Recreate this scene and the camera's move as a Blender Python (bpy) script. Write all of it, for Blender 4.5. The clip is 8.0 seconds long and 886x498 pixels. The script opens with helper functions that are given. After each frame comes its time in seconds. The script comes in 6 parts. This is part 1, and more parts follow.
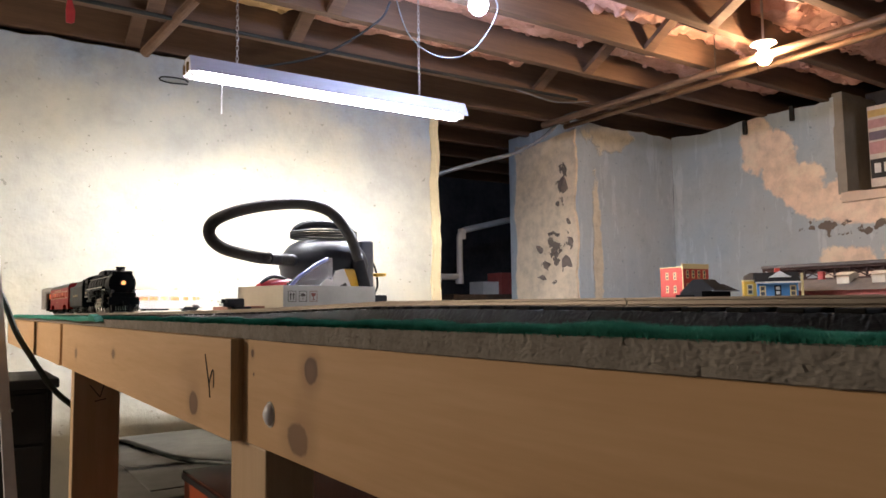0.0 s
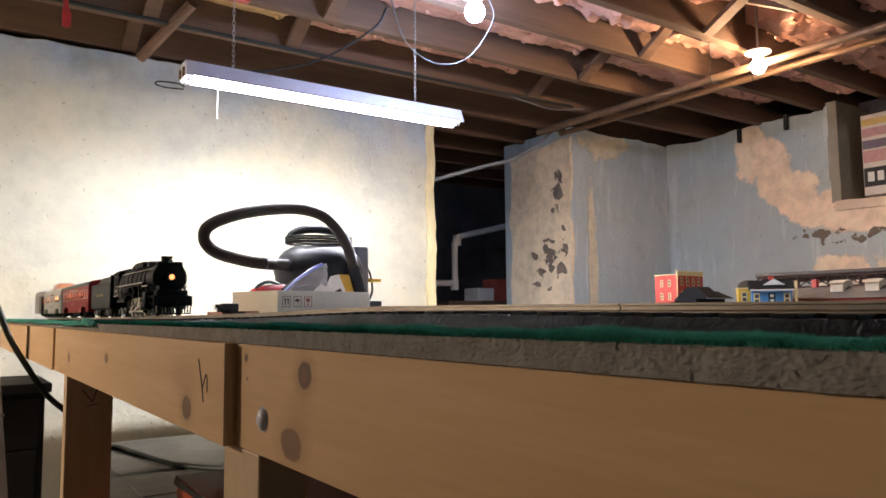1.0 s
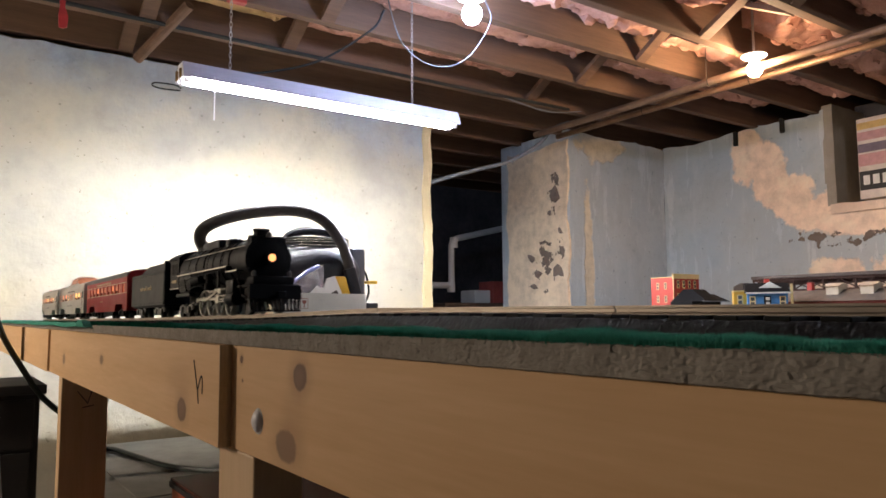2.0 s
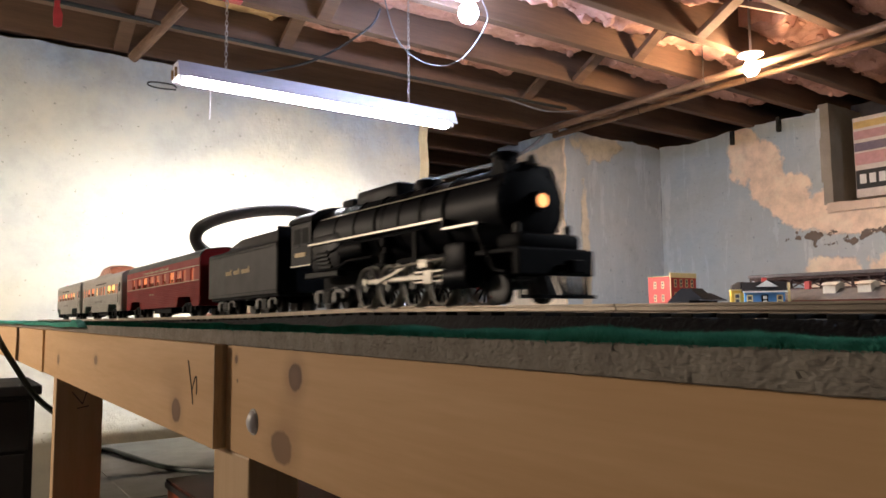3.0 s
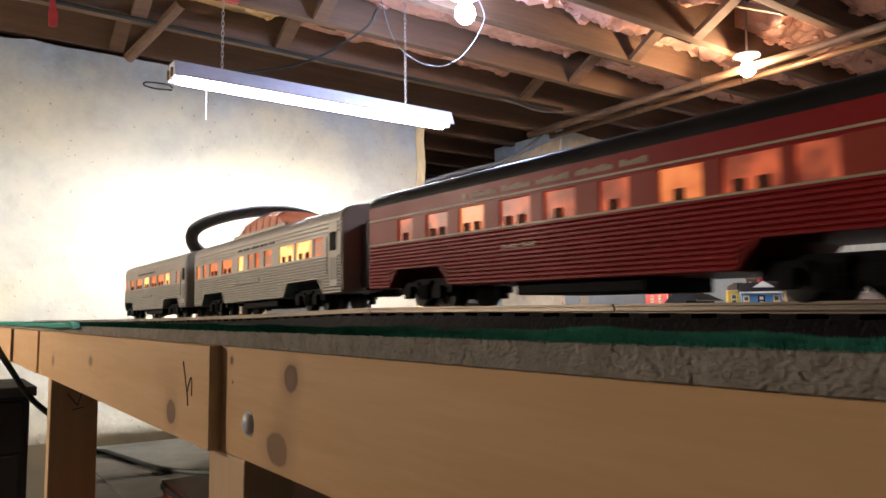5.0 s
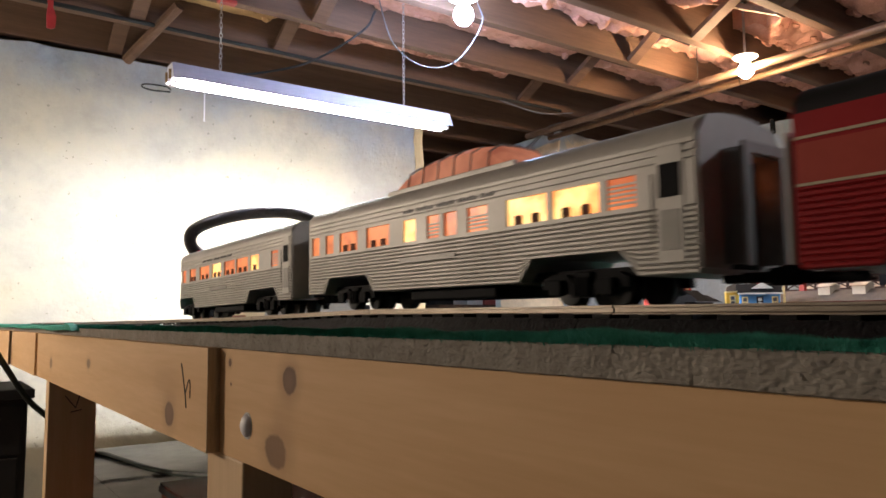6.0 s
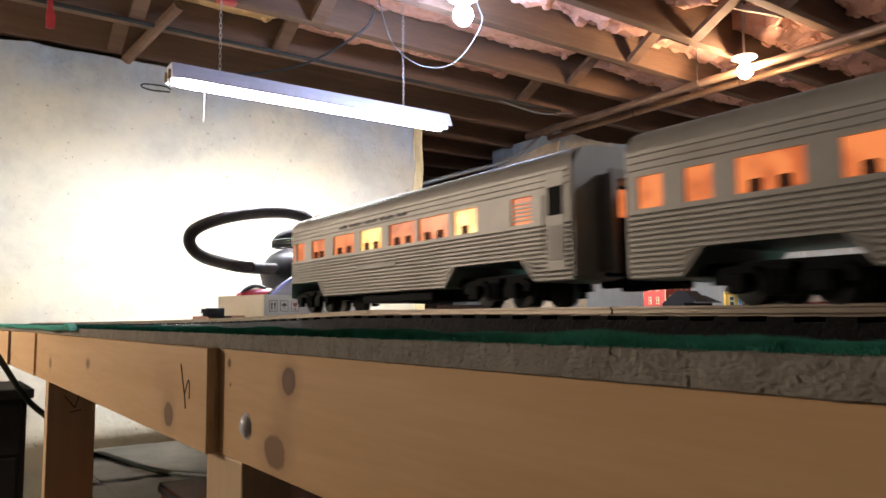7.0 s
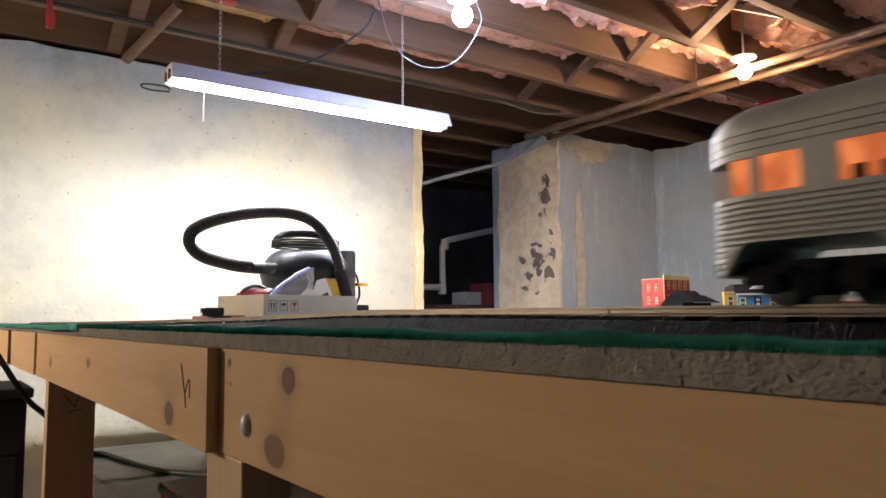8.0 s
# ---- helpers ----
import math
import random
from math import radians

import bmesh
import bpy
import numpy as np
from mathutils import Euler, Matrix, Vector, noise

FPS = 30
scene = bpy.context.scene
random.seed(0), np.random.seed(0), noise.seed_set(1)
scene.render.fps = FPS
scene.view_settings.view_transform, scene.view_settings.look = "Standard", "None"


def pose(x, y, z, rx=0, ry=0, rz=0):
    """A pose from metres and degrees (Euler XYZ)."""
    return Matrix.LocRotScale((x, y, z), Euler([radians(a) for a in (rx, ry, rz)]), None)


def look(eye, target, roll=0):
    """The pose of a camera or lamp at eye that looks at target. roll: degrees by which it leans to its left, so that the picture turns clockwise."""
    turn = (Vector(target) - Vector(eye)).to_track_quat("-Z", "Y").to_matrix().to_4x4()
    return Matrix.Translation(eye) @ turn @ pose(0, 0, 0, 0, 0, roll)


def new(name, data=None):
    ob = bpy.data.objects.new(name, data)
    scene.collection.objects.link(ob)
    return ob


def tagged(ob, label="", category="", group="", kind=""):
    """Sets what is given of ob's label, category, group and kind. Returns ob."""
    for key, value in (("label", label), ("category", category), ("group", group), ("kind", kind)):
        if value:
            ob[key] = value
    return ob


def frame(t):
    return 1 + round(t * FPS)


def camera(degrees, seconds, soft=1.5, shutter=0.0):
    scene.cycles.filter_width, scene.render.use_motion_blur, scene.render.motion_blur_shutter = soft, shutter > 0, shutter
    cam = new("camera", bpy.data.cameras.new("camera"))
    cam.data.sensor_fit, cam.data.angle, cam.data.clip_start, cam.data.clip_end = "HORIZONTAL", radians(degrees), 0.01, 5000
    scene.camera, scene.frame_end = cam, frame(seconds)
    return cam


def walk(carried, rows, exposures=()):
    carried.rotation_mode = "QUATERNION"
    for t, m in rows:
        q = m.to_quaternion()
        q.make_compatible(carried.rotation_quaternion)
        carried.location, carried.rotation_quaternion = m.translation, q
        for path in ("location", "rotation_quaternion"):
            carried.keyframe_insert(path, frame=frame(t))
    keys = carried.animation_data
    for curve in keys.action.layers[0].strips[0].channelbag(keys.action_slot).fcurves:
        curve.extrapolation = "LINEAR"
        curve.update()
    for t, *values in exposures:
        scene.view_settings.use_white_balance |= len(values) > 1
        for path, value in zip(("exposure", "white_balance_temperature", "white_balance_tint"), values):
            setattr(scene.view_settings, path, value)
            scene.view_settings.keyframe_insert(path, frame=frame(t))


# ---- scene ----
cam = camera(62.58, 8.0, soft=1.6, shutter=0.35)
CAMERA_ROWS = [
    (0.0, look((0.0000, 0.0000, 0.9600), (5.6105, 8.2401, 1.7498), -0.80)),
    (0.5, look((0.0001, -0.0011, 0.9596), (5.6381, 8.2154, 1.7973), -0.63)),
    (1.0, look((0.0001, -0.0005, 0.9591), (5.6616, 8.1959, 1.8345), -0.53)),
    (1.5, look((0.0001, -0.0016, 0.9591), (5.6796, 8.1800, 1.8550), -0.44)),
    (3.0, look((0.0045, 0.0049, 0.9584), (5.7370, 8.1492, 1.8580), -0.53)),
    (3.5, look((0.0067, 0.0089, 0.9585), (5.7497, 8.1466, 1.8505), -0.61)),
    (4.0, look((0.0067, 0.0089, 0.9585), (5.7591, 8.1398, 1.8521), -0.62)),
    (4.5, look((0.0064, 0.0079, 0.9583), (5.7671, 8.1323, 1.8572), -0.54)),
    (6.0, look((0.0071, 0.0094, 0.9582), (5.7916, 8.1132, 1.8902), -0.64)),
    (6.5, look((0.0056, 0.0066, 0.9591), (5.7934, 8.1081, 1.8903), -0.57)),
    (7.0, look((0.0067, 0.0082, 0.9588), (5.7971, 8.1076, 1.8914), -0.60)),
    (7.5, look((0.0063, 0.0072, 0.9589), (5.8001, 8.1044, 1.8905), -0.56)),
    (8.0, look((0.0048, 0.0045, 0.9589), (5.8013, 8.1001, 1.8881), -0.57)),
]
walk(cam, CAMERA_ROWS, exposures=[(0.0, 0.0), (1.7, 0.0), (3.2, 0.15), (7.2, 0.15), (8.0, 0.0)])

# ---- world: a dim, closed cellar ----
world = bpy.data.worlds.new("cellar_dark")
scene.world = world
world.use_nodes = True
world.node_tree.nodes["Background"].inputs[0].default_value = (0.05, 0.055, 0.07, 1)
world.node_tree.nodes["Background"].inputs[1].default_value = 0.2

EYE = 0.96            # height of the lens over the cellar floor
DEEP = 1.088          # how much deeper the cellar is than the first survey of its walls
TUBE_POWER = 395.0
WARM_POWER = 850.0
AISLE_POWER = 1950.0
TABLE_POWER = 1150.0
COOL_POWER = 520.0


# ---- materials ----
def node(nt, kind, **values):
    n = nt.nodes.new(kind)
    for key, value in values.items():
        n.inputs[key].default_value = value
    return n


def mat(name, c1, c2=None, rough=0.6, metal=0.0, scale=20.0, bump=0.0, stretch=(1, 1, 1), grain=None, spec=0.5, lo=0.35, hi=0.65, rvar=0.1):
    """Two colours mixed by noise at two scales, with fine relief."""
    m = bpy.data.materials.new(name)
    m.use_nodes = True
    nt = m.node_tree
    b = nt.nodes["Principled BSDF"]
    b.inputs["Metallic"].default_value = metal
    b.inputs["Specular IOR Level"].default_value = spec
    c2 = c2 or tuple(min(1, 0.72 * x) for x in c1)
    tc = nt.nodes.new("ShaderNodeTexCoord")
    mp = nt.nodes.new("ShaderNodeMapping")
    mp.inputs["Scale"].default_value = stretch
    nt.links.new(tc.outputs["Object"], mp.inputs[0])
    n1 = node(nt, "ShaderNodeTexNoise", Scale=scale, Detail=6.0, Roughness=0.6)
    n2 = node(nt, "ShaderNodeTexNoise", Scale=grain or scale * 9, Detail=4.0)
    nt.links.new(mp.outputs[0], n1.inputs["Vector"])
    nt.links.new(mp.outputs[0], n2.inputs["Vector"])
    add = nt.nodes.new("ShaderNodeMath")
    add.operation = "MULTIPLY_ADD"
    add.inputs[1].default_value = 0.3
    nt.links.new(n2.outputs[0], add.inputs[0])
    half = nt.nodes.new("ShaderNodeMath")
    half.operation = "MULTIPLY"
    half.inputs[1].default_value = 0.7
    nt.links.new(n1.outputs[0], half.inputs[0])
    nt.links.new(half.outputs[0], add.inputs[2])
    ramp = nt.nodes.new("ShaderNodeValToRGB")
    ramp.color_ramp.elements[0].position = lo
    ramp.color_ramp.elements[1].position = hi
    ramp.color_ramp.elements[0].color = (*c1, 1)
    ramp.color_ramp.elements[1].color = (*c2, 1)
    nt.links.new(add.outputs[0], ramp.inputs[0])
    nt.links.new(ramp.outputs[0], b.inputs["Base Color"])
    mr = nt.nodes.new("ShaderNodeMapRange")
    mr.inputs["To Min"].default_value = max(0.02, rough - rvar)
    mr.inputs["To Max"].default_value = min(1, rough + rvar)
    nt.links.new(n1.outputs[0], mr.inputs[0])
    nt.links.new(mr.outputs[0], b.inputs["Roughness"])
    if bump:
        bp = node(nt, "ShaderNodeBump", Strength=min(1.0, bump), Distance=0.002)
        nt.links.new(add.outputs[0], bp.inputs["Height"])
        nt.links.new(bp.outputs[0], b.inputs["Normal"])
    return m


def glow(name, colour, strength):
    m = bpy.data.materials.new(name)
    m.use_nodes = True
    b = m.node_tree.nodes["Principled BSDF"]
    b.inputs["Base Color"].default_value = (*colour, 1)
    b.inputs["Emission Color"].default_value = (*colour, 1)
    b.inputs["Emission Strength"].default_value = strength
    return m


def wall_mat(name, paint, paint2, patch, centres, deep_centres=(), stone=(0.16, 0.13, 0.11), edge=(0.06, 0.2), relief=0.5, scraped=0.4):
    """Old distempered plaster: two paints in clouds, peeled or tinted patches round the given centres, dark stone where
    it has fallen off.
    """
    m = bpy.data.materials.new(name)
    m.use_nodes = True
    nt = m.node_tree
    b = nt.nodes["Principled BSDF"]
    b.inputs["Roughness"].default_value = 0.85
    b.inputs["Specular IOR Level"].default_value = 0.25
    tc = nt.nodes.new("ShaderNodeTexCoord")

    def noise_at(scale, detail=8.0, rough=0.6):
        n = node(nt, "ShaderNodeTexNoise", Scale=scale, Detail=detail, Roughness=rough)
        nt.links.new(tc.outputs["Object"], n.inputs["Vector"])
        return n.outputs[0]

    def math_node(op, a, c):
        n = nt.nodes.new("ShaderNodeMath")
        n.operation = op
        for i, v in enumerate((a, c)):
            if isinstance(v, (int, float)):
                n.inputs[i].default_value = v
            else:
                nt.links.new(v, n.inputs[i])
        return n.outputs[0]

    def ramp(v, lo, hi, a=(0, 0, 0), c=(1, 1, 1)):
        r = nt.nodes.new("ShaderNodeValToRGB")
        r.color_ramp.elements[0].position, r.color_ramp.elements[1].position = lo, hi
        r.color_ramp.elements[0].color, r.color_ramp.elements[1].color = (*a, 1), (*c, 1)
        nt.links.new(v, r.inputs[0])
        return r.outputs[0]

    def mix(f, a, c):
        n = nt.nodes.new("ShaderNodeMix")
        n.data_type = "RGBA"
        nt.links.new(f, n.inputs[0])
        for s, v in ((6, a), (7, c)):
            if isinstance(v, tuple):
                n.inputs[s].default_value = (*v, 1)
            else:
                nt.links.new(v, n.inputs[s])
        return n.outputs[2]

    big, fine = noise_at(1.6), noise_at(45)
    base = mix(ramp(big, 0.38, 0.62), paint, paint2)
    base = mix(math_node("MULTIPLY", ramp(noise_at(7, 10, 0.7), 0.52, 0.72), 0.3), base, tuple(0.55 * x for x in paint))
    specks = node(nt, "ShaderNodeTexNoise", Scale=38.0, Detail=2.0)
    nt.links.new(tc.outputs["Object"], specks.inputs["Vector"])
    base = mix(math_node("MULTIPLY", ramp(specks.outputs[0], 0.7, 0.74), 0.55), base, tuple(0.3 * x for x in paint))
    base = mix(math_node("MULTIPLY", ramp(noise_at(3.2, 12, 0.72), 0.48, 0.7), 0.42), base, tuple(0.62 * x for x in paint))

    run = nt.nodes.new("ShaderNodeMapping")
    run.inputs["Scale"].default_value = (9, 9, 1.6)
    nt.links.new(tc.outputs["Object"], run.inputs[0])
    runs = node(nt, "ShaderNodeTexNoise", Scale=1.0, Detail=9.0, Roughness=0.7)
    nt.links.new(run.outputs[0], runs.inputs["Vector"])
    base = mix(math_node("MULTIPLY", ramp(runs.outputs[0], 0.56, 0.7), scraped), base, tuple(min(0.8, 1.3 * x) for x in paint2))
    base = mix(math_node("MULTIPLY", ramp(runs.outputs[0], 0.42, 0.3), 0.8 * scraped), base, tuple(0.6 * x for x in paint))

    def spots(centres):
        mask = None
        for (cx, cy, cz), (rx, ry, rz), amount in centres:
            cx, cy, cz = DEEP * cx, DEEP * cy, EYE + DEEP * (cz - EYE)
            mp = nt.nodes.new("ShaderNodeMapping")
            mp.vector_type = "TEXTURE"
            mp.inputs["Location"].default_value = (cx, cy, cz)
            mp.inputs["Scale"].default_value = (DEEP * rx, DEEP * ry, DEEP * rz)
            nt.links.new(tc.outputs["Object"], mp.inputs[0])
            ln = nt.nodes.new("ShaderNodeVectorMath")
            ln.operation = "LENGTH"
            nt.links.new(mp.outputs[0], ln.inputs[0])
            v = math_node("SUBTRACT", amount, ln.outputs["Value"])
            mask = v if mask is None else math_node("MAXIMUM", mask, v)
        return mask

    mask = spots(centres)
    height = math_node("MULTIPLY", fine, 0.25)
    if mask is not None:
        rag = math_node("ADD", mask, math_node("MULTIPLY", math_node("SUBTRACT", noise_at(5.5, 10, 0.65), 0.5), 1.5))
        peel_or_tint = ramp(rag, *edge)
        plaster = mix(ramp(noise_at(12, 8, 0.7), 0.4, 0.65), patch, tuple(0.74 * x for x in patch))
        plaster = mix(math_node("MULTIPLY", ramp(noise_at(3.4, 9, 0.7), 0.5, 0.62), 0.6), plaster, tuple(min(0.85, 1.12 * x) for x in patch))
        base = mix(peel_or_tint, base, plaster)
        deep = math_node("MULTIPLY", peel_or_tint, relief)
        if deep_centres:
            crack = math_node("ADD", spots(deep_centres), math_node("MULTIPLY", math_node("SUBTRACT", noise_at(11, 4, 0.6), 0.5), 4.2))
            deep = ramp(crack, 0.62, 0.7)
            base = mix(deep, base, stone)
        height = math_node("SUBTRACT", height, math_node("ADD", math_node("MULTIPLY", peel_or_tint, relief), math_node("MULTIPLY", deep, 0.6)))
    height = math_node("ADD", height, math_node("MULTIPLY", noise_at(9), 0.9))
    bp = node(nt, "ShaderNodeBump", Strength=0.7, Distance=0.012)
    nt.links.new(height, bp.inputs["Height"])
    nt.links.new(bp.outputs[0], b.inputs["Normal"])
    nt.links.new(base, b.inputs["Base Color"])
    return m


def pine_face(name, knots):
    """Planed pine with knots at (y, z under the lens, half length, half height, depth of stain)."""
    m = mat(name, (0.72, 0.47, 0.25), (0.58, 0.35, 0.165), 0.55, spec=0.15, scale=3.2, bump=0.12, stretch=(10, 0.6, 10), grain=30, lo=0.3, hi=0.75)
    nt = m.node_tree
    b = nt.nodes["Principled BSDF"]
    base = b.inputs["Base Color"].links[0].from_socket
    tc = nt.nodes.new("ShaderNodeTexCoord")
    wobble = node(nt, "ShaderNodeTexNoise", Scale=70.0, Detail=5.0, Roughness=0.65)
    nt.links.new(tc.outputs["Object"], wobble.inputs["Vector"])

    def fade(v, lo, hi, amount):
        r = nt.nodes.new("ShaderNodeMapRange")
        r.interpolation_type = "SMOOTHSTEP"
        r.inputs["From Min"].default_value, r.inputs["From Max"].default_value = lo, hi
        r.inputs["To Min"].default_value, r.inputs["To Max"].default_value = amount, 0.0
        nt.links.new(v, r.inputs[0])
        return r.outputs[0]

    def stain(f, a, colour):
        n = nt.nodes.new("ShaderNodeMix")
        n.data_type = "RGBA"
        nt.links.new(f, n.inputs[0])
        nt.links.new(a, n.inputs[6])
        n.inputs[7].default_value = (*colour, 1)
        return n.outputs[2]

    for y, z, ry, rz, depth in knots:
        mp = nt.nodes.new("ShaderNodeMapping")
        mp.vector_type = "TEXTURE"
        mp.inputs["Location"].default_value = (TX, y, EYE + z)
        mp.inputs["Scale"].default_value = (1.0, ry, rz)
        nt.links.new(tc.outputs["Object"], mp.inputs[0])
        ln = nt.nodes.new("ShaderNodeVectorMath")
        ln.operation = "LENGTH"
        nt.links.new(mp.outputs[0], ln.inputs[0])
        d = nt.nodes.new("ShaderNodeMath")
        d.operation = "MULTIPLY_ADD"
        d.inputs[1].default_value = 0.5
        nt.links.new(wobble.outputs[0], d.inputs[0])
        nt.links.new(ln.outputs["Value"], d.inputs[2])
        base = stain(fade(d.outputs[0], 0.8, 2.6, 0.5 * depth), base, (0.34, 0.19, 0.1))
        if depth >= 0.5:
            base = stain(fade(d.outputs[0], 1.08, 1.34, 0.9 * depth), base, (0.13, 0.07, 0.045))
            base = stain(fade(d.outputs[0], 0.5, 1.2, 0.35 * depth), base, (0.26, 0.15, 0.095))
    nt.links.new(base, b.inputs["Base Color"])
    return m


TX = 0.222            # front face of the table
PINE = mat("pine_board", (0.72, 0.49, 0.28), (0.58, 0.37, 0.19), 0.55, scale=3.2, bump=0.12, stretch=(10, 0.6, 10), grain=30, lo=0.3, hi=0.75)
PINE_FACE = pine_face("knotty_pine_board", [(0.5, -0.045, 0.0125, 0.0105, 1.0), (0.524, -0.098, 0.02, 0.0125, 0.75), (0.51, -0.075, 0.014, 0.02, 0.45), (0.623, -0.038, 0.0035, 0.0035, 1.0), (0.62, -0.056, 0.0016, 0.0014, 1.0),
                                            (0.765, -0.094, 0.016, 0.0125, 0.9), (0.775, -0.07, 0.03, 0.014, 0.4), (1.2, -0.064, 0.013, 0.007, 0.7), (1.58, -0.08, 0.014, 0.01, 0.7), (0.235, -0.092, 0.022, 0.006, 0.6)])
PINE_UP = mat("pine_post", (0.66, 0.46, 0.26), (0.52, 0.34, 0.17), 0.6, scale=3.0, bump=0.12, stretch=(10, 10, 0.6), grain=30, lo=0.3, hi=0.75)
END_GRAIN = mat("pine_end_grain", (0.8, 0.62, 0.4), (0.46, 0.33, 0.19), 0.8, scale=14, bump=0.5, stretch=(9, 9, 1), lo=0.3, hi=0.7)
BRASS = mat("tarnished_brass", (0.3, 0.2, 0.08), (0.18, 0.11, 0.05), 0.4, 0.8, scale=60, bump=0.1)
PENCIL = mat("pencil_line", (0.05, 0.045, 0.045), rough=0.8)
FIBREBOARD = mat("grey_fibreboard", (0.36, 0.33, 0.285), (0.2, 0.18, 0.155), 0.95, scale=60, bump=1.0, grain=260, lo=0.3, hi=0.72, spec=0.15)
CARPET = mat("green_carpet", (0.08, 0.34, 0.255), (0.028, 0.17, 0.125), 0.95, scale=90, bump=0.6, grain=600, spec=0.1)
ROADBED = mat("black_roadbed", (0.014, 0.014, 0.017), (0.008, 0.008, 0.01), 0.62, scale=260, bump=0.6, grain=900, rvar=0.15, spec=0.3)
TIE = mat("black_tie", (0.008, 0.008, 0.008), (0.014, 0.013, 0.012), 0.7, scale=120, spec=0.12)
RAIL = mat("dull_steel_rail", (0.36, 0.31, 0.25), (0.22, 0.18, 0.14), 0.42, 0.75, scale=40, stretch=(1, 0.2, 1), bump=0.1)
JOIST = mat("old_joist_wood", (0.15, 0.082, 0.045), (0.075, 0.04, 0.024), 0.8, scale=2.5, bump=0.6, stretch=(0.6, 9, 9), grain=26, lo=0.3, hi=0.7)
SUBFLOOR = mat("dark_subfloor_boards", (0.11, 0.07, 0.045), (0.05, 0.032, 0.022), 0.85, scale=3, bump=0.5, stretch=(9, 0.6, 9), grain=26)
WOOL = mat("pink_insulation", (0.62, 0.36, 0.28), (0.42, 0.22, 0.16), 0.95, scale=14, bump=1.0, grain=120, spec=0.1)
COPPER = mat("tarnished_copper_pipe", (0.24, 0.15, 0.09), (0.15, 0.09, 0.06), 0.5, 0.5, scale=14, bump=0.1)
CABLE_GREY = mat("grey_cable", (0.17, 0.175, 0.19), rough=0.5)
CONDUIT = mat("slate_conduit", (0.16, 0.18, 0.21), (0.11, 0.12, 0.14), 0.5, scale=20)
CABLE_BLACK = mat("black_cable", (0.012, 0.013, 0.012), rough=0.6, spec=0.3)
CABLE_GREEN = mat("dark_green_cable", (0.018, 0.03, 0.02), rough=0.45)
HOOD = mat("dusty_white_hood", (0.46, 0.45, 0.52), (0.4, 0.39, 0.45), 0.45, scale=8)
WHITE_METAL = mat("white_enamel", (0.78, 0.77, 0.8), (0.68, 0.67, 0.7), 0.35, scale=8)
CHAIN = mat("zinc_chain", (0.5, 0.49, 0.48), rough=0.4, metal=0.8)
FLOOR = mat("cellar_concrete", (0.3, 0.28, 0.25), (0.2, 0.18, 0.16), 0.85, scale=2.5, bump=0.4, grain=60)
# Dark tone stands for the unlit far room and keeps unseen walls from bouncing.
DARKWALL = mat("dark_closing_wall", (0.09, 0.085, 0.085), (0.04, 0.04, 0.045), 0.9, scale=4, bump=1.0, grain=22)
# Blue-grey top: partly old paint, partly the cool bulb's light put into the colour.
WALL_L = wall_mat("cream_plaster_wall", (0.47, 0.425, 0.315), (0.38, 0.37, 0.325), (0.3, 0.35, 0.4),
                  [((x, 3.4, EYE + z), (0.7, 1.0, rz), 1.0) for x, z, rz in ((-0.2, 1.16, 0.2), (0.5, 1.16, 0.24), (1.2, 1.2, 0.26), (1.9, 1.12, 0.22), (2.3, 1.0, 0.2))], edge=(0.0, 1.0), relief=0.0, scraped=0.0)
WALL_EDGE = wall_mat("ragged_plaster_edge", (0.66, 0.56, 0.34), (0.55, 0.46, 0.28), (0.6, 0.45, 0.3), [])
WALL_R = wall_mat("blue_plaster_wall", (0.42, 0.5, 0.57), (0.55, 0.58, 0.58), (0.86, 0.68, 0.54),
                  [((4.35, y, EYE + z), (1.0, ry, rz), 1.0) for y, z, ry, rz in ((2.73, 1.02, 0.13, 0.24), (2.58, 0.86, 0.15, 0.24), (2.42, 0.7, 0.17, 0.18), (2.25, 0.6, 0.22, 0.14), (1.98, 0.52, 0.4, 0.1), (2.2, 0.2, 0.22, 0.14), (1.75, 0.2, 0.3, 0.16))],
                  [((4.35, 2.3, EYE + 0.45), (1.0, 0.28, 0.07), 1.0), ((4.35, 1.95, EYE + 0.43), (1.0, 0.3, 0.07), 1.0)])
WALL_J = wall_mat("stripped_jamb", (0.45, 0.41, 0.36), (0.6, 0.53, 0.44), (0.76, 0.63, 0.47),
                  [((3.39, 3.45, EYE + 0.7), (1.0, 0.2, 0.9), 1.6), ((3.39, 3.72, EYE + 0.2), (1.0, 0.5, 0.55), 1.9)],
                  [((3.39, 3.52, EYE + 0.85), (1.0, 0.1, 0.2), 0.9), ((3.39, 3.6, EYE + 0.35), (1.0, 0.25, 0.2), 0.9)])
WALL_B = wall_mat("blue_plaster_return", (0.42, 0.49, 0.56), (0.53, 0.56, 0.58), (0.62, 0.55, 0.43),
                  [((3.56, 3.4, EYE + 0.35), (0.06, 1.0, 0.6), 0.85), ((3.7, 3.4, EYE + 1.16), (0.26, 1.0, 0.14), 1.0)])
TUBE_GLOW = glow("fluorescent_tube_light", (0.96, 0.96, 1.0), TUBE_POWER)
WARM_GLOW = glow("warm_bulb_light", (1.0, 0.66, 0.39), WARM_POWER)
COOL_GLOW = glow("cool_bulb_light", (0.5, 0.63, 1.0), COOL_POWER)
TABLE_GLOW = glow("table_bulb_light", (0.86, 0.91, 1.0), TABLE_POWER)
AISLE_GLOW = glow("aisle_bulb_light", (1.0, 0.82, 0.66), AISLE_POWER)


